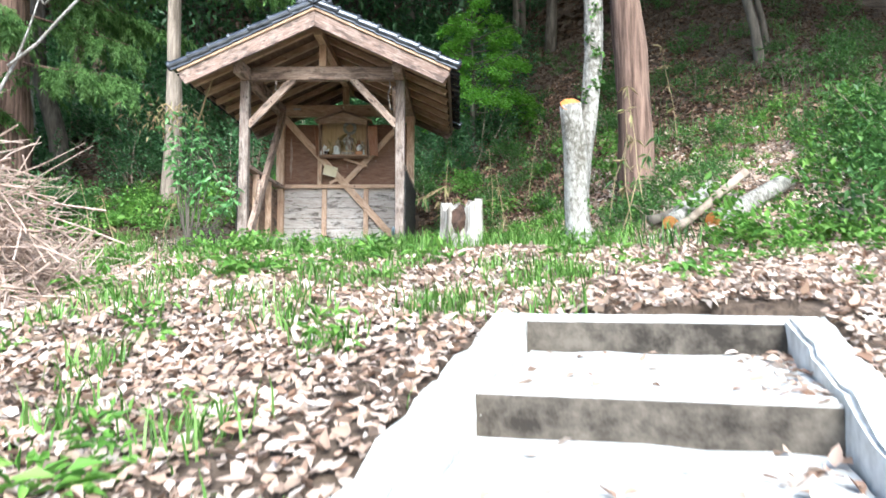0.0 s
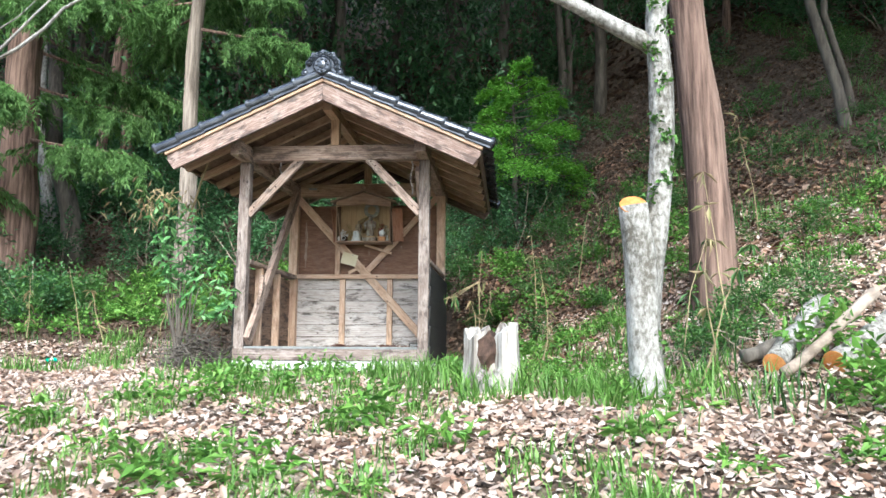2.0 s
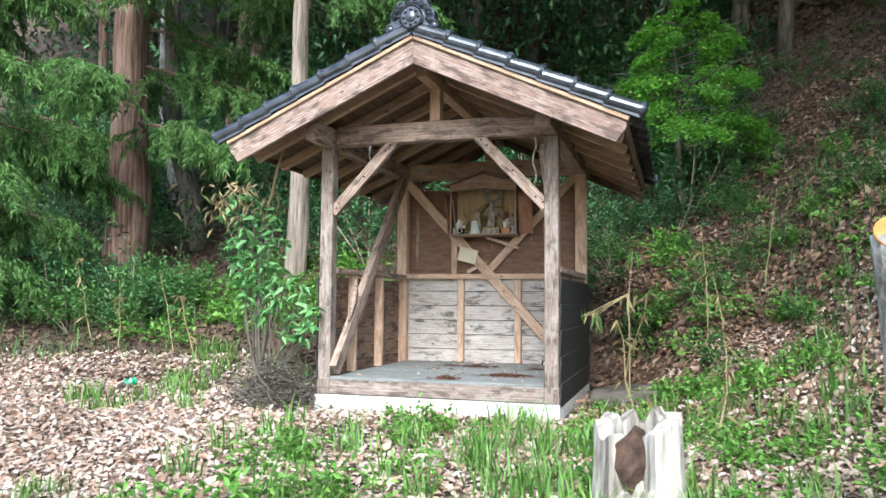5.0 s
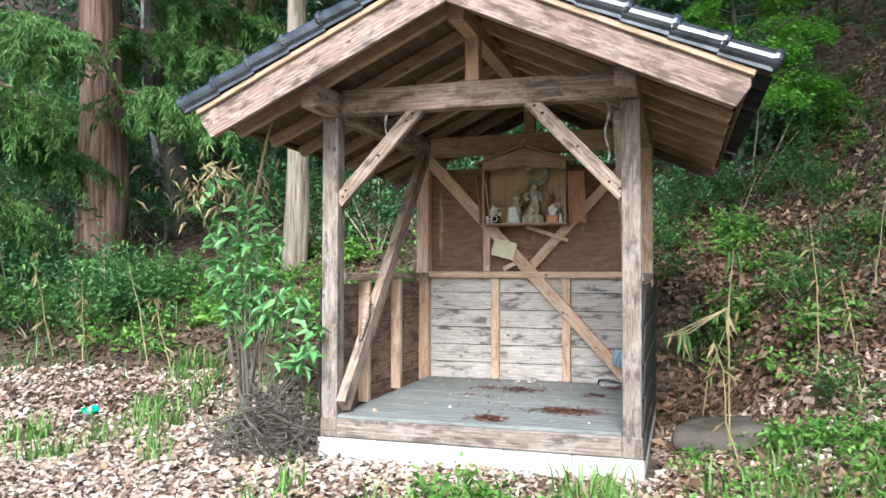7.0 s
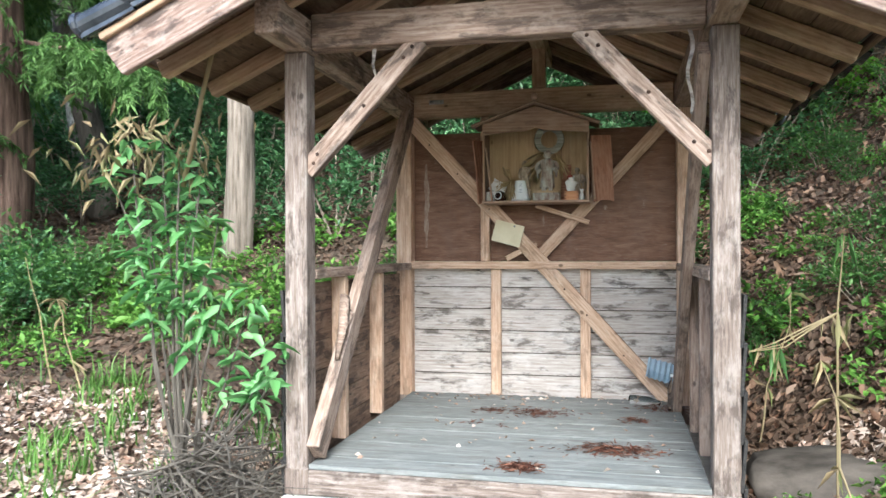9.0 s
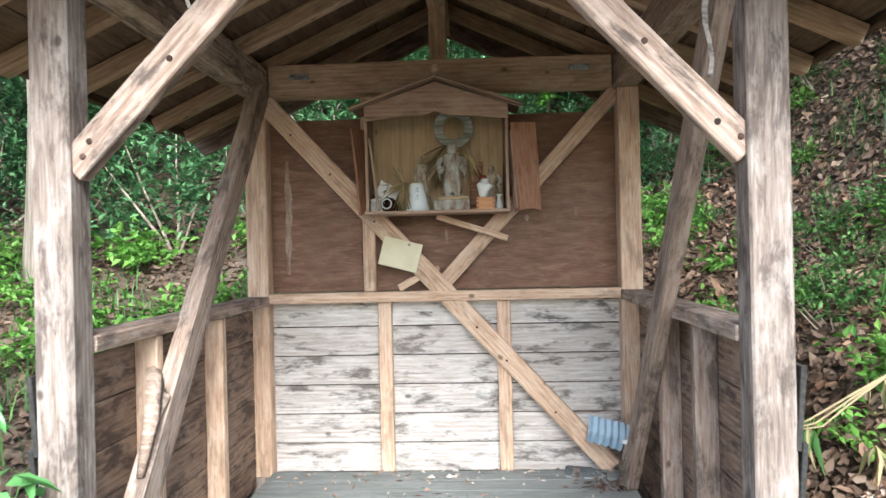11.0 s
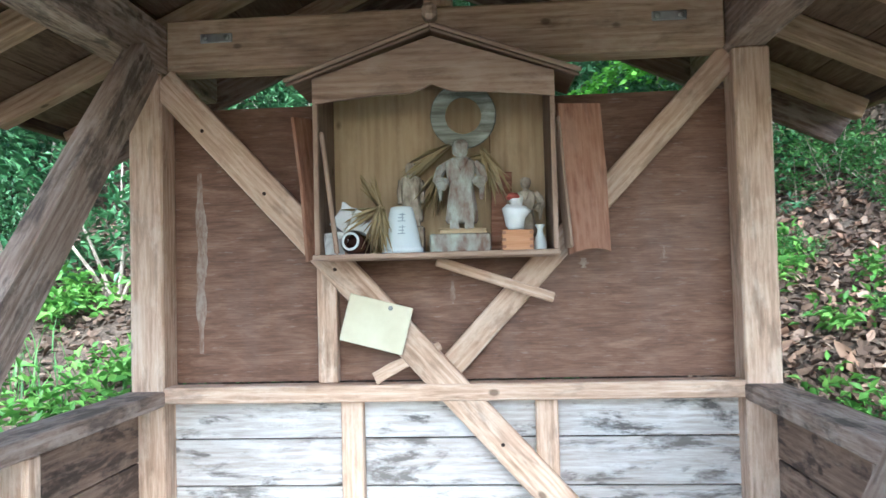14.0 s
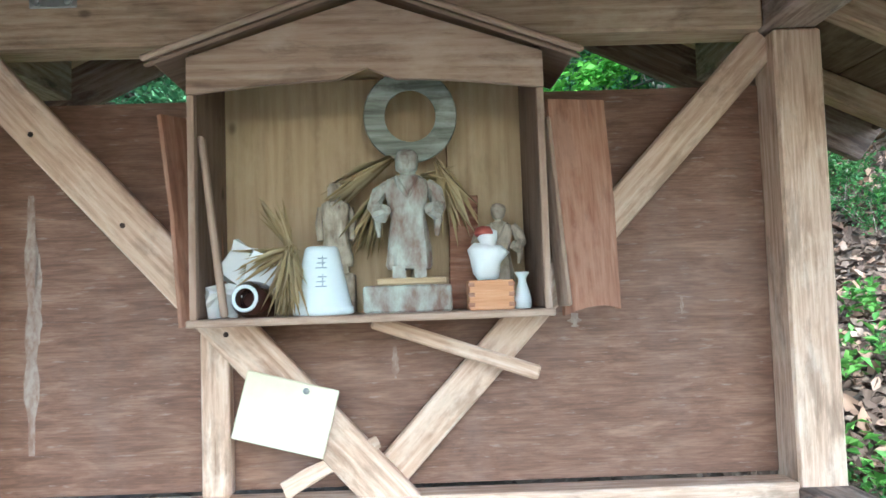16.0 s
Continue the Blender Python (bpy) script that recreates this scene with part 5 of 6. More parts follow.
def other_trees():
    def bole(x, y, pts, rad, mat, label, name="tree_trunk", seg=10):
        t = thing(name, label, "tree", "wood behind the hut", m=Matrix.Translation(base_at(x, y, 0.15)))
        fine, fr = [], []
        for i in range(len(pts) - 1):
            for j in range(3):
                fine.append(Vector(pts[i]).lerp(Vector(pts[i + 1]), j / 3))
                fr.append(rad[i] + (rad[i + 1] - rad[i]) * j / 3)
        smooth(part("trunk", tube(fine, fr, seg, 0.2, seed=x), mat, t))
        return t
    bole(-6.0, 5.4, [(0.25, 0, 0), (0.1, 0, 1.0), (-0.3, 0, 2.4), (-0.5, 0.2, 4.5), (-0.4, 0.3, 8)], [0.22, 0.17, 0.15, 0.12, 0.06], BARK_D, "leaning grey trunk in the shaded wood")
    bole(-7.4, 6.6, [(0.5, 0, 0), (0.3, 0, 1.2), (0.05, 0, 2.4), (0.0, 0, 4.2), (-0.2, 0, 5.2)], [0.14, 0.12, 0.10, 0.08, 0.05], BARK_W, "pale dead trunk among dark evergreens")
    for dx, dr in ((0, 0.075), (0.22, 0.05)):
        bole(6.35 + dx, 3.2 + dx, [(0.1, 0, 0), (0, 0, 0.7), (-0.25, 0, 1.7), (-0.6 + dx * 2, 0, 3.2), (-0.9 + dx * 3, 0, 6.5)], [dr * 1.3, dr, dr * 0.9, dr * 0.75, dr * 0.4], BARK_D, "slim forked bole on the leafy slope")
    rng = np.random.default_rng(8)
    for k in range(46):
        x, y = rng.uniform(-15, 15), rng.uniform(8, 20)
        h = rng.uniform(8, 13)
        r = rng.uniform(0.06, 0.19)
        l = rng.normal() * 0.5
        bole(x, y, [(0, 0, 0), (0.05, 0, h * 0.15), (l * 0.5, 0, h * 0.5), (l, 0, h)], [r * 1.3, r, r * 0.8, r * 0.3], BARK_D if k % 4 else BARK_C, "straight dark trunk far up the wooded slope", seg=8)
    # maple with flat layers of bright young leaves
    b = base_at(2.0, 5.6, 0.1)
    t = thing("maple_tree", "young maple with flat tiers of bright green leaves", "tree", m=Matrix.Translation(b))
    smooth(part("trunk", tube(subdivided((0, 0, 0), (-0.1, 0, 2.9), 7, 0.08, 3), [0.06, 0.055, 0.05, 0.045, 0.04, 0.03, 0.02, 0.012], 8, 0.2), BARK_D, t))
    P, W = [], []
    gbase = Vector(b)
    for k in range(46):
        f = k / 45
        z = 1.1 + 2.0 * f
        yaw = rng.uniform(0, 2 * np.pi)
        L = rng.uniform(0.6, 1.7) * (1.15 - 0.6 * f)
        p1 = Vector((math.cos(yaw) * L - 0.05, math.sin(yaw) * L, z + 0.12))
        part("branch", tube(subdivided((-0.1 * f, 0, z - 0.1), p1, 3, 0.05, k), [0.016, 0.012, 0.008, 0.004], 5), BARK_D, t)
        n = 420
        s = np.sqrt(rng.uniform(0.1, 1.0, n))
        side = rng.normal(size=n) * 0.15 * L * (1.2 - s)
        P.append(np.stack([p1.x * s - math.sin(yaw) * side, p1.y * s + math.cos(yaw) * side, z + 0.15 * s + rng.normal(size=n) * 0.05 - 0.38 * L * s ** 2], 1))
        W.append(np.stack([rng.normal(size=n) + math.cos(yaw), rng.normal(size=n) + math.sin(yaw), rng.normal(size=n) * 0.2 - 0.25], 1))
    P, W = np.concatenate(P), np.concatenate(W)
    c = new("crown", leaf_mesh("crown", P, W, rng.uniform(0.035, 0.08, len(P)), MAPLE, rng, 0.6, 0.1, 0.2))
    c.parent = t


other_trees()


def bush_mesh(n, seed, mat, size, height, spread, ratio):
    """A loose shrub crown: leaves on many twigs, with gaps between the clumps."""
    rng = np.random.default_rng(seed)
    twigs = 26
    a = rng.uniform(0, 2 * np.pi, twigs)
    r = spread * np.sqrt(rng.uniform(0.02, 1, twigs))
    tips = np.stack([np.cos(a) * r, np.sin(a) * r, height * rng.uniform(0.3, 1.0, twigs) * (1 - 0.35 * (r / spread) ** 2)], 1)
    k = rng.integers(0, twigs, n)
    s = 1 - rng.uniform(0, 0.75, n) ** 1.6
    base = tips[k] * s[:, None] ** np.array((1.0, 1.0, 0.7)) + rng.normal(size=(n, 3)) * spread * 0.07
    base[:, 2] = np.abs(base[:, 2])
    way = tips[k] * 0.8 + rng.normal(size=(n, 3)) * np.array((0.8, 0.8, 0.5)) * spread
    way[:, 2] -= 0.15 * spread
    return leaf_mesh("leaves", base, way, rng.uniform(0.6, 1.2, n) * size, mat, rng, ratio, 0.2, 0.25), tips


def shrub_kind(name, label, n, seed, mat, size, height, spread, ratio, group):
    leaves, tips = bush_mesh(n, seed, mat, size, height, spread, ratio)
    t = thing(name, label, "shrub", group)
    c = new("foliage", leaves)
    c.parent = t
    for i, tip in enumerate(tips[:4 if height > 0.5 else 0]):
        part("stem", tube(subdivided((0, 0, -0.05), tuple(tip * 0.95), 3, 0.05 * height, i + seed), [0.012 * height, 0.009 * height, 0.006 * height, 0.003], 5), TWIG, t)
    return t


def scatter(makers, spots):
    """Puts the first of each kind at its first spot, and copies for the rest."""
    used = set()
    for i, (x, y, s) in enumerate(spots):
        t = makers[i % len(makers)]
        m = Matrix.Translation(base_at(x, y, 0.02)) @ Matrix.Rotation(i * 2.4, 4, "Z")
        if t.name not in used:
            used.add(t.name)
            t.scale = (s, s, s)
            t.matrix_basis = m @ Matrix.Diagonal((s, s, s, 1))
        else:
            c = copy_thing(t, m)
            c.scale = (s, s, s)


ever = [shrub_kind("evergreen_shrub", "dark glossy evergreen shrub in the shaded undergrowth", 900, s, EVERGREEN, 0.10, 1.5, 0.9, 0.45, "undergrowth") for s in (1, 2, 3)]
mid = [shrub_kind("woodland_shrub", "mid-green leafy woodland shrub over dead leaves", 520, s, SHRUB, 0.075, 0.8, 0.6, 0.5, "undergrowth") for s in (4, 5, 6)]
low = [shrub_kind("bright_weed", "low bright green weed with fresh leaves", 150, s, WEED, 0.06, 0.3, 0.28, 0.5, "weeds") for s in (7, 8, 9)]
rng = np.random.default_rng(21)
spots = []
while len(spots) < 190:
    x, y = rng.uniform(-13, 2.5), rng.uniform(2.0, 13)
    if x > -1.8 and y < 3.6:
        continue
    if y < 2.0 + 0.25 * max(0, -3 - x) * 0 or (x > -4.0 and y < 4.4):
        continue
    spots.append((x, y, rng.uniform(0.45, 1.0) * (1 + 0.09 * max(0, y - 4))))
for k in range(60):
    spots.append((rng.uniform(-2, 13), rng.uniform(8, 16), rng.uniform(0.6, 1.3)))
scatter(ever, spots)
spots = []
for k in range(48):
    spots.append((rng.uniform(-9, -3.9), rng.uniform(1.7, 3.4), rng.uniform(0.45, 1.0)))
while len(spots) < 140:
    x, y = rng.uniform(1.3, 9), rng.uniform(-1.5, 9)
    if x < 1.75 and y < 2.2 or (y < -0.5 and x < 3.6):
        continue
    spots.append((x, y, rng.uniform(0.3, 0.75)))
for k in range(20):
    spots.append((rng.uniform(1.6, 4.5), rng.uniform(2.5, 7), rng.uniform(0.3, 0.6)))
for k in range(28):
    spots.append((rng.uniform(-1.8, 1.8), rng.uniform(3.0, 7), rng.uniform(0.35, 0.8)))
for k in range(9):
    spots.append((rng.uniform(2.75, 3.9), rng.uniform(-2.2, -1.3), rng.uniform(0.35, 0.6)))
for k in range(24):
    spots.append((rng.uniform(4.2, 6.5), rng.uniform(-3.6, -1.0), rng.uniform(0.6, 1.1)))
scatter(mid, spots)
spots = []
while len(spots) < 186:
    if len(spots) < 130:
        x, y = rng.uniform(2.6, 6.5), rng.uniform(-4.2, 1)
        if x < 3.3 and y < -2.0:
            continue
    elif len(spots) < 160:
        x, y = rng.uniform(1.15, 2.4), rng.uniform(-1.3, 0.5)
    else:
        x, y = rng.uniform(-1.2, 3.0), rng.uniform(-3.0, -0.6)
    spots.append((x, y, rng.uniform(0.35, 0.95) * (0.7 if y < -3.5 else 1.0)))
for k in range(34):
    spots.append((rng.uniform(1.35, 3.8), rng.uniform(1.0, 5.0), rng.uniform(0.6, 1.3)))
for k in range(46):
    spots.append((rng.uniform(-4.2, -1.35), rng.uniform(1.6, 4.6), rng.uniform(0.8, 1.6)))
for k in range(40):
    spots.append((rng.uniform(3.5, 5.8), rng.uniform(-4.6, -2.2), rng.uniform(0.8, 1.5)))
scatter(low, spots[:290])
P, Y, Q, S = [], [], [], []
while len(P) < 90:
    x, y = rng.uniform(-4.5, 4.2), rng.uniform(-8.2, -2.6)
    if -0.95 < (x - AX) * math.cos(ATURN) + (y - AY) * math.sin(ATURN) < 0.85 and y < -5.0:
        continue
    P.append(base_at(x, y, 0.01))
    Y.append(rng.uniform(0, 6.28))
    Q.append(rng.normal() * 0.1)
    S.append(rng.uniform(0.25, 0.75))
vs, fs, off = [], [], 0
for i in range(3):
    v, f = arrays(bush_mesh(64, 60 + i, WEED, 0.12, 0.3, 0.26, 0.36)[0])
    v, f = replicate(v, f, poses(P[i::3], Y[i::3], Q[i::3], S[i::3]))
    vs.append(v)
    fs.append(f + off)
    off += len(v)
tagged(new("yard_weeds", raw_mesh("yard_weeds", np.concatenate(vs), np.concatenate(fs), WEED)), "small bright green weeds growing through dead leaves", "weeds", kind="stuff")


def broad_leaf_plant():
    b = base_at(-1.62, 0.22, 0.03)
    t = thing("broadleaf_shrub", "broad glossy-leaved shrub leaning past the hut's post", "shrub", m=Matrix.Translation(b))
    rng = np.random.default_rng(5)
    P, W, D, E = [], [], [], []
    for k, (x, y, z) in enumerate(((0.62, -0.30, 0.78), (0.52, -0.28, 0.62), (0.45, -0.22, 0.98), (-0.05, -0.1, 1.75), (0.05, -0.1, 1.66), (0.16, -0.12, 1.55), (0.10, -0.15, 1.30), (0.22, -0.15, 1.12), (0.32, -0.2, 1.02), (0.0, 0.05, 1.5), (0.2, -0.05, 1.38), (0.6, -0.34, 0.66), (-0.12, -0.1, 1.42), (-0.3, -0.1, 1.55), (-0.2, -0.1, 1.72), (-0.18, -0.1, 1.2))):
        pts = subdivided((0.03 * math.sin(k), 0.03 * math.cos(k), 0), (x, y, z), 5, 0.06, k * 1.3)
        part("stem", tube(pts, [0.011, 0.010, 0.008, 0.006, 0.005, 0.003], 6), BARK_D, t)
        for f in (0.6, 0.74, 0.87, 1.0):
            i = min(4, int(f * 5))
            c = pts[i].lerp(pts[i + 1], f * 5 - i)
            if c.z < (0.5 if x > 0.35 else 0.75):
                continue
            turn = rng.uniform(0, 6.28)
            for j in range(8):
                a = turn + j * 0.79 + rng.normal() * 0.2
                P.append((c.x + rng.normal() * 0.02, c.y + rng.normal() * 0.02, c.z + rng.normal() * 0.03))
                W.append((math.cos(a), math.sin(a), -0.3 + rng.normal() * 0.35))
    ob = new("leaves", round_leaf_mesh("leaves", np.array(P), np.array(W), rng.uniform(0.065, 0.125, len(P)), RHODO, rng, 0.4, 0.2, 0.25))
    ob.parent = t
    n = 130
    c = np.array((-0.25, 0.0, 1.72)) + rng.normal(size=(n, 3)) * np.array((0.22, 0.1, 0.1))
    ob = new("withered_leaves", leaf_mesh("withered_leaves", c, np.stack([rng.normal(size=n), rng.normal(size=n), -0.6 - rng.random(n)], 1), rng.uniform(0.07, 0.15, n), BAMBOO, rng, 0.16, 0.2, 0.3))
    ob.parent = t
    pole = tube(subdivided((-1.55, 0.1, 1.55), (-1.28, -0.1, 2.12), 3, 0.02, 1), [0.012, 0.012, 0.011, 0.01], 7)
    tagged(smooth(part("bamboo_cane", pole, BAMBOO)), "dry yellow cane leaning under the eave", "cane")


broad_leaf_plant()


def brush_heap(cx, cy, r, h, n, label, seed, length, mat=TWIG):
    """A tangled heap of cut twigs."""
    rng = np.random.default_rng(seed)
    bm = bmesh.new()
    for k in range(n):
        a, q = rng.uniform(0, 2 * np.pi), r * math.sqrt(rng.random())
        x, y = cx + q * math.cos(a), cy + q * math.sin(a) * 0.8
        z = float(gz(x, y)) + h * (1 - (q / r) ** 2) * rng.uniform(0.1, 1.0)
        d = Vector((rng.normal(), rng.normal(), rng.normal() * 0.45 + 0.1)).normalized() * length * rng.uniform(0.4, 1.2)
        rr = rng.uniform(0.003, 0.008)
        tube(subdivided(Vector((x, y, z)) - d * 0.5, Vector((x, y, z)) + d * 0.5, 4, 0.06, k * 0.7), [rr, rr, rr * 0.8, rr * 0.6, rr * 0.3], 4, bm=bm)
    return tagged(part("brush_heap", bm, mat), label, "brushwood", kind="stuff")


brush_heap(-1.75, -4.3, 1.0, 1.1, 1100, "heap of cut pinkish-brown brushwood on the slope", 3, 0.9, BRUSH)
brush_heap(-1.35, 0.05, 0.42, 0.42, 260, "thicket of fine dry twigs beside the hut's post", 4, 0.5, BARK_D)
brush_heap(2.9, -2.4, 0.6, 0.05, 40, "thin dry twigs scattered on the leaf litter", 5, 0.6)


def bare_sapling():
    t = thing("bare_sapling", "leafless pale sapling with crooked twigs beside the brushwood", "tree")
    forks = (((-1.5, -4.3, 0.2), (-1.1, -4.1, 1.45), 0.016), ((-1.25, -4.2, 1.0), (-0.42, -4.1, 1.95), 0.011), ((-0.75, -4.13, 1.55), (-0.1, -4.1, 2.0), 0.009), ((-1.1, -4.1, 1.42), (-0.55, -4.1, 1.85), 0.007), ((-1.1, -4.1, 1.42), (-1.5, -4.2, 1.9), 0.007))
    for k, (p, q, r) in enumerate(forks):
        smooth(part("trunk" if k == 0 else "branch", tube(subdivided(p, q, 6, 0.05, k * 2.1), [r, r * 0.95, r * 0.85, r * 0.75, r * 0.6, r * 0.45, r * 0.25], 6, 0.2), BARK_W, t))


bare_sapling()


def bamboo_grass(spots, seed):
    """Withered stalks with long hanging leaves."""
    rng = np.random.default_rng(seed)
    for x, y, h in spots:
        t = thing("bamboo_grass", "withered bamboo-grass stalk with hanging pale leaves", "grass stalk", "bamboo grass", m=Matrix.Translation(base_at(x, y, 0.02)))
        tip = (rng.normal() * 0.15, rng.normal() * 0.15, h)
        pts = subdivided((0, 0, 0), tip, 5, 0.06, x)
        part("stalk", tube(pts, [0.006, 0.006, 0.005, 0.004, 0.003, 0.002], 5), BAMBOO, t)
        n = 14
        k = rng.integers(2, 6, n)
        base = np.array([tuple(pts[i]) for i in k])
        ob = new("leaves", leaf_mesh("leaves", base, np.stack([rng.normal(size=n), rng.normal(size=n), -0.7 + rng.normal(size=n) * 0.6], 1), rng.uniform(0.07, 0.16, n), BAMBOO if rng.random() < 0.6 else SHRUB, rng, 0.13, 0.2, 0.3))
        ob.parent = t


bamboo_grass([(1.45, 0.3, 0.7), (2.1, 0.5, 0.8), (2.0, 1.2, 1.1), (2.75, -2.6, 0.9), (2.95, -2.3, 1.1), (2.8, -1.9, 1.0), (3.2, -1.9, 1.2),
              (-2.4, 1.5, 0.8), (-2.9, 1.2, 0.7), (-3.3, 1.4, 0.9), (-3.9, 1.3, 0.8), (-4.4, 1.5, 1.0), (1.9, -0.9, 0.6), (3.7, -0.2, 1.2), (4.2, 0.4, 1.3), (1.3, 1.6, 0.9), (2.6, 2.2, 1.0)], 9)


def bent_stalk():
    """A snapped bamboo-grass stalk whose broken top hangs to one side."""
    rng = np.random.default_rng(14)
    t = thing("bamboo_grass", "snapped bamboo-grass stalk with drooping green and straw leaves", "grass stalk", "bamboo grass")
    x, y = 1.40, 0.45
    part("stalk", tube([(x, y, float(gz(x, y)) - 0.02), (1.40, 0.45, 0.96), (1.43, 0.45, 1.30)], [0.006, 0.005, 0.002], 6), BAMBOO, t)
    for k in range(3):
        part("snapped_stem", tube([(1.40, 0.45, 0.96), (1.27, 0.43, 0.90 - 0.012 * k), (1.14 + 0.02 * k, 0.42, 0.83 - 0.01 * k), (1.03, 0.45, 0.78)], [0.005, 0.004, 0.003, 0.002], 5), BAMBOO, t)
    for mat, n, c in ((SHRUB, 9, (1.14, 0.45, 0.83)), (BAMBOO, 6, (1.14, 0.45, 0.83)), (BAMBOO, 7, (1.40, 0.45, 0.96)), (SHRUB, 5, (1.43, 0.45, 1.30))):
        base = np.array(c) + rng.normal(size=(n, 3)) * np.array((0.035, 0.02, 0.012))
        way = np.stack([rng.normal(size=n) * 0.2, rng.normal(size=n) * 0.2, -1 + rng.normal(size=n) * 0.15], 1)
        ob = new("leaves", leaf_mesh("leaves", base, way, rng.uniform(0.09, 0.2, n), mat, rng, 0.13, 0.2, 0.1))
        ob.parent = t


bent_stalk()


# ---- grass, weeds and leaf litter ----
def free(x, y):
    """True where nothing built stands on the ground."""
    u = (x - AX) * math.cos(ATURN) + (y - AY) * math.sin(ATURN)
    w = -(x - AX) * math.sin(ATURN) + (y - AY) * math.cos(ATURN)
    return ~((np.abs(u) < 0.63) & (w < 0.2) & (w > -3.4)) & ~((np.abs(x) < 1.0) & (y > -0.03) & (y < 1.9))


def grass(name, label, centres, blades, spread, h0, h1, mat, seed, width):
    rng = np.random.default_rng(seed)
    c = np.asarray(centres)
    k = rng.integers(0, len(c), blades)
    xy = c[k, :2] + rng.normal(size=(blades, 2)) * spread
    keep = free(xy[:, 0], xy[:, 1])
    xy = xy[keep]
    base = np.column_stack([xy, gz(xy[:, 0], xy[:, 1]) - 0.01])
    n = len(base)
    me = blade_mesh(name, base, rng.uniform(h0, h1, n), rng.uniform(0.2, 1.0, n), mat, rng, width)
    return tagged(new(name, me), label, "grass", kind="stuff")


rng = np.random.default_rng(31)
cl = [(rng.uniform(-0.9, 1.6), rng.uniform(-2.5, -0.35)) for k in range(44)] + [(1.53 + rng.normal() * 0.3, -2.3 + rng.normal() * 0.25) for k in range(26)] \
    + [(2.35 + rng.normal() * 0.3, -2.75 + rng.normal() * 0.25) for k in range(24)] + [(rng.uniform(1.0, 2.8), rng.uniform(-2.0, 0.4)) for k in range(26)] + [(rng.uniform(-3.2, -1.2), rng.uniform(-0.6, 1.5)) for k in range(26)]
grass("lush_grass", "lush green grass tufts in front of the hut", cl, 4200, 0.06, 0.08, 0.30, GRASS, 1, 0.012)
cl = [(rng.uniform(-3.5, 2.6), rng.uniform(-8.0, -2.4)) for k in range(130)]
grass("sparse_grass", "sparse grass growing through dead leaves", cl, 11000, 0.085, 0.05, 0.20, GRASS, 2, 0.009)
cl = [(rng.uniform(2.6, 8.0), rng.uniform(-3.5, 5)) for k in range(120)] + [(rng.uniform(-8, -1.4), rng.uniform(0.8, 4)) for k in range(60)]
grass("slope_grass", "tufts of grass on the wooded slope", cl, 5000, 0.16, 0.08, 0.36, SHRUB, 3, 0.01)


def litter(name, label, n, x0, x1, y0, y1, s0, s1, seed, thin=0.0, mat=LITTER):
    rng = np.random.default_rng(seed)
    xy = np.column_stack([rng.uniform(x0, x1, n), rng.uniform(y0, y1, n)])
    if thin:
        p = np.sin(xy[:, 0] * 1.7 + np.sin(xy[:, 1] * 1.3)) * np.sin(xy[:, 1] * 1.9 + 1.0)
        xy = xy[rng.random(n) > thin * (p > 0.1)]
    xy = xy[free(xy[:, 0], xy[:, 1])]
    m = len(xy)
    base = np.column_stack([xy, gz(xy[:, 0], xy[:, 1]) + 0.012 + rng.random(m) * 0.025])
    way = rng.normal(size=(m, 3)) * np.array((1, 1, 0.26))
    e = 0.05
    slope = np.column_stack([(gz(xy[:, 0] + e, xy[:, 1]) - gz(xy[:, 0], xy[:, 1])) / e, (gz(xy[:, 0], xy[:, 1] + e) - gz(xy[:, 0], xy[:, 1])) / e])
    way[:, 2] += (way[:, :2] * slope).sum(1)
    me = round_leaf_mesh(name, base, way, rng.uniform(s0, s1, m), mat, rng, 0.58, 0.26 * rng.normal(size=(m, 1)), 0.16 * rng.normal(size=(m, 1)))
    return tagged(new(name, me), label, "leaves", kind="stuff")


litter("yard_leaf_litter", "pale brown fallen leaves covering the yard", 205000, -6.0, 5.2, -8.6, 1.3, 0.022, 0.066, 1, 0.3)
# Slope, bank and far leaves carry shade in their darker colour.
litter("slope_leaf_litter", "brown fallen leaves on the wooded slope", 80000, -9, 10, 0.5, 10, 0.035, 0.085, 2, mat=SHADED_DUFF)
litter("bank_leaf_litter", "dead leaves thick on the bank beside the hut", 16000, 1.02, 5.0, -0.8, 5.5, 0.04, 0.085, 5, mat=SHADED_DUFF)
litter("bank_pale_leaves", "paler dead leaves scattered on the bank", 11000, 1.02, 6.0, -0.8, 7.0, 0.05, 0.11, 6, mat=BANKLEAF)
litter("far_leaf_litter", "fallen leaves far up the slope", 26000, -14, 16, 9, 22, 0.12, 0.26, 3, mat=SHADED_DUFF)

# leaves blown onto the stairs
rng = np.random.default_rng(77)
n = 150
w = -np.abs(rng.uniform(0.02, 1.7, n))
step = (w < -0.88).astype(float)
u = np.where(rng.random(n) < 0.75, 0.47 - np.abs(rng.normal(size=n)) * 0.09, rng.uniform(-0.45, 0.45, n))
z = -0.455 - 0.13 - 0.18 * step - 0.057 * (-w - 0.88 * step) + 0.008 + rng.random(n) * 0.012
xs = AX + u * math.cos(ATURN) - w * math.sin(ATURN)
ys = AY + u * math.sin(ATURN) + w * math.cos(ATURN)
me = round_leaf_mesh("stair_leaves", np.column_stack([xs, ys, z]), rng.normal(size=(n, 3)) * np.array((1, 1, 0.15)), rng.uniform(0.03, 0.07, n), LITTER, rng, 0.55)
tagged(new("stair_leaves", me), "dead leaves gathered on the concrete treads", "leaves", kind="stuff")

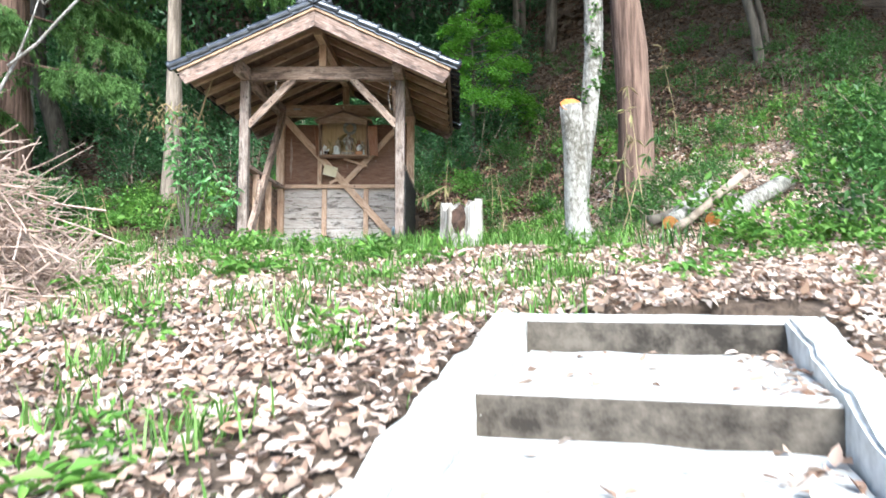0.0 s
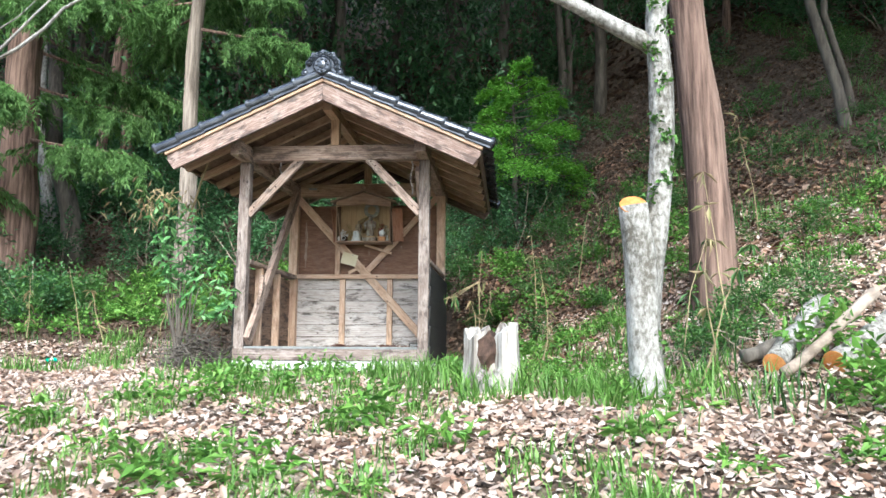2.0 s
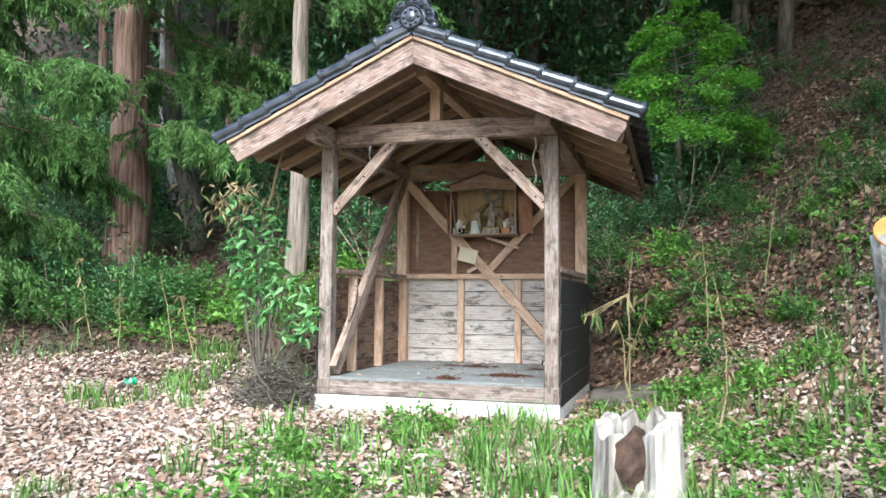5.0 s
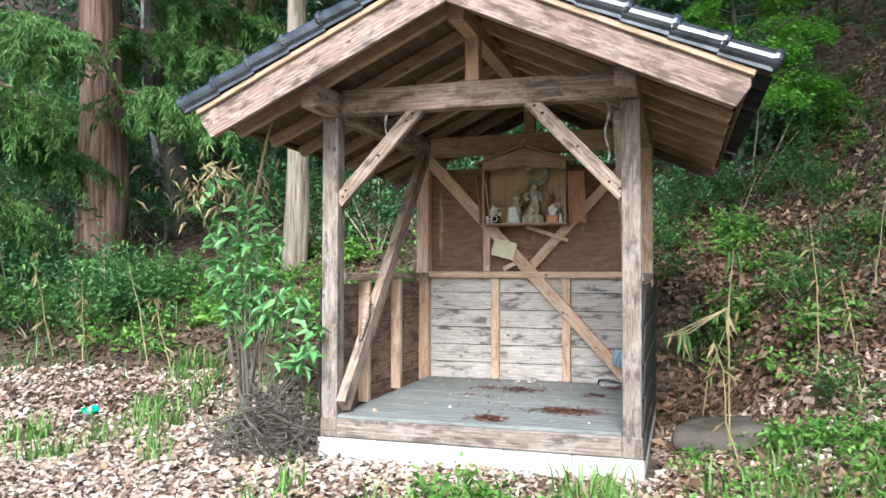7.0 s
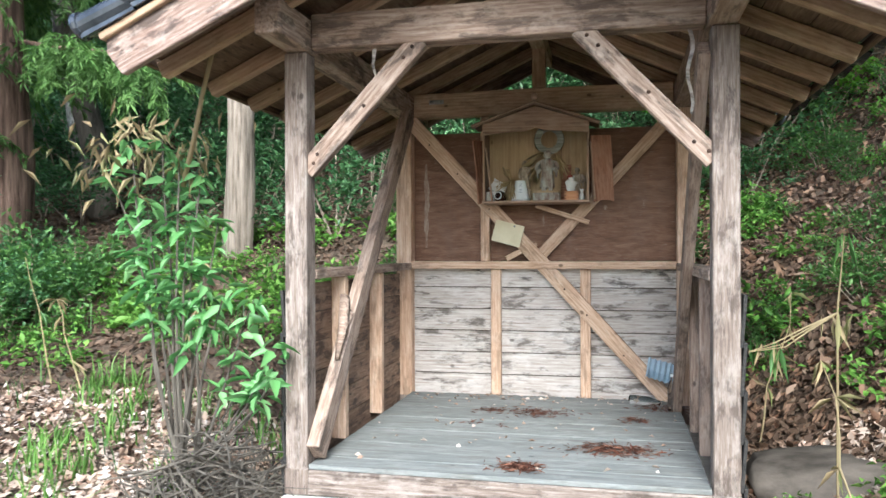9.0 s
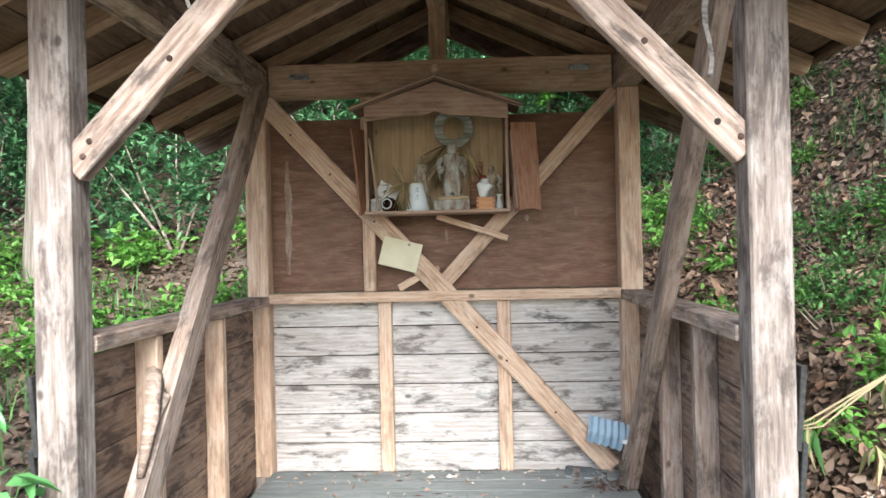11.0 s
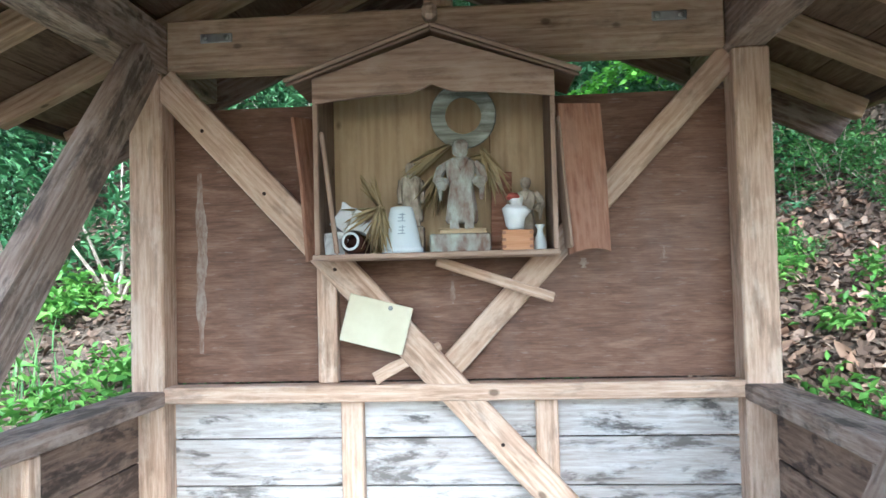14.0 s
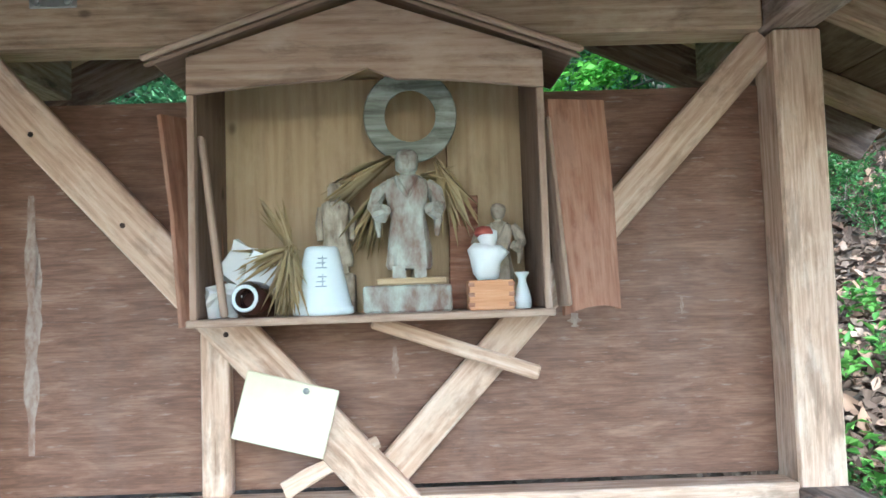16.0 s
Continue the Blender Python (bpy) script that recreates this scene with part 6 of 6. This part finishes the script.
m = pose(-3.08, 0.43, float(gz(-3.08, 0.43)) + 0.03, 15, 10, 30)
b = lathe([(0.03, 0), (0.05, 0.004), (0.055, 0.02), (0.05, 0.022), (0.045, 0.008), (0.01, 0.007)], 14)
for v in b.verts:
    v.co += noise.noise_vector(v.co * 25) * 0.02
tagged(part("plastic_scrap", b, GREENP, None, "", m), "crushed bright green plastic scrap on dead leaves", "litter")


# ---- unseen canopy, added to shade the slope ----
def canopy():
    rng = np.random.default_rng(41)
    P, Wd = [], []
    for k in range(1650):
        x, y = rng.uniform(-20, 20), rng.uniform(-4.5, 28)
        # Gaps leave light on the hut, the maple and the left bank.
        if (y < 3.0 and abs(x) < 2.2) or (1.3 < x < 3.1 and y < 6.5) or (x < -2 and y < 7):
            continue
        z = float(gz(x, y)) + rng.uniform(6.0, 10.5) + 0.15 * max(0, 8 - y)
        n = 110
        P.append(np.array((x, y, z)) + rng.normal(size=(n, 3)) * np.array((1.0, 1.0, 0.45)))
        Wd.append(rng.normal(size=(n, 3)) - np.array((0, 0, 0.3)))
    P, Wd = np.concatenate(P), np.concatenate(Wd)
    tagged(new("canopy", leaf_mesh("canopy", P, Wd, rng.uniform(0.25, 0.5, len(P)), EVERGREEN, rng, 0.5)), "unseen evergreen leaf canopy added to shade the slope", "canopy", kind="stuff")


canopy()


def far_foliage():
    """Leafy undergrowth and saplings closing the wood behind."""
    rng = np.random.default_rng(43)
    P, Wd = [], []
    for k in range(520):
        x, y = rng.uniform(-20, 18), rng.uniform(8.5, 24)
        if x > 3 and rng.random() < 0.55:
            continue
        h = rng.uniform(0.3, 5.5) if x < 3 else rng.uniform(0.2, 2.2)
        n = 130
        P.append(np.array((x, y, float(gz(x, y)) + h)) + rng.normal(size=(n, 3)) * np.array((0.7, 0.6, 0.5)))
        Wd.append(rng.normal(size=(n, 3)) - np.array((0, 0, 0.4)))
    P, Wd = np.concatenate(P), np.concatenate(Wd)
    tagged(new("far_undergrowth", leaf_mesh("far_undergrowth", P, Wd, rng.uniform(0.12, 0.26, len(P)), EVERGREEN, rng, 0.45)), "dark leafy undergrowth far up the wooded slope", "undergrowth", kind="stuff")


far_foliage()
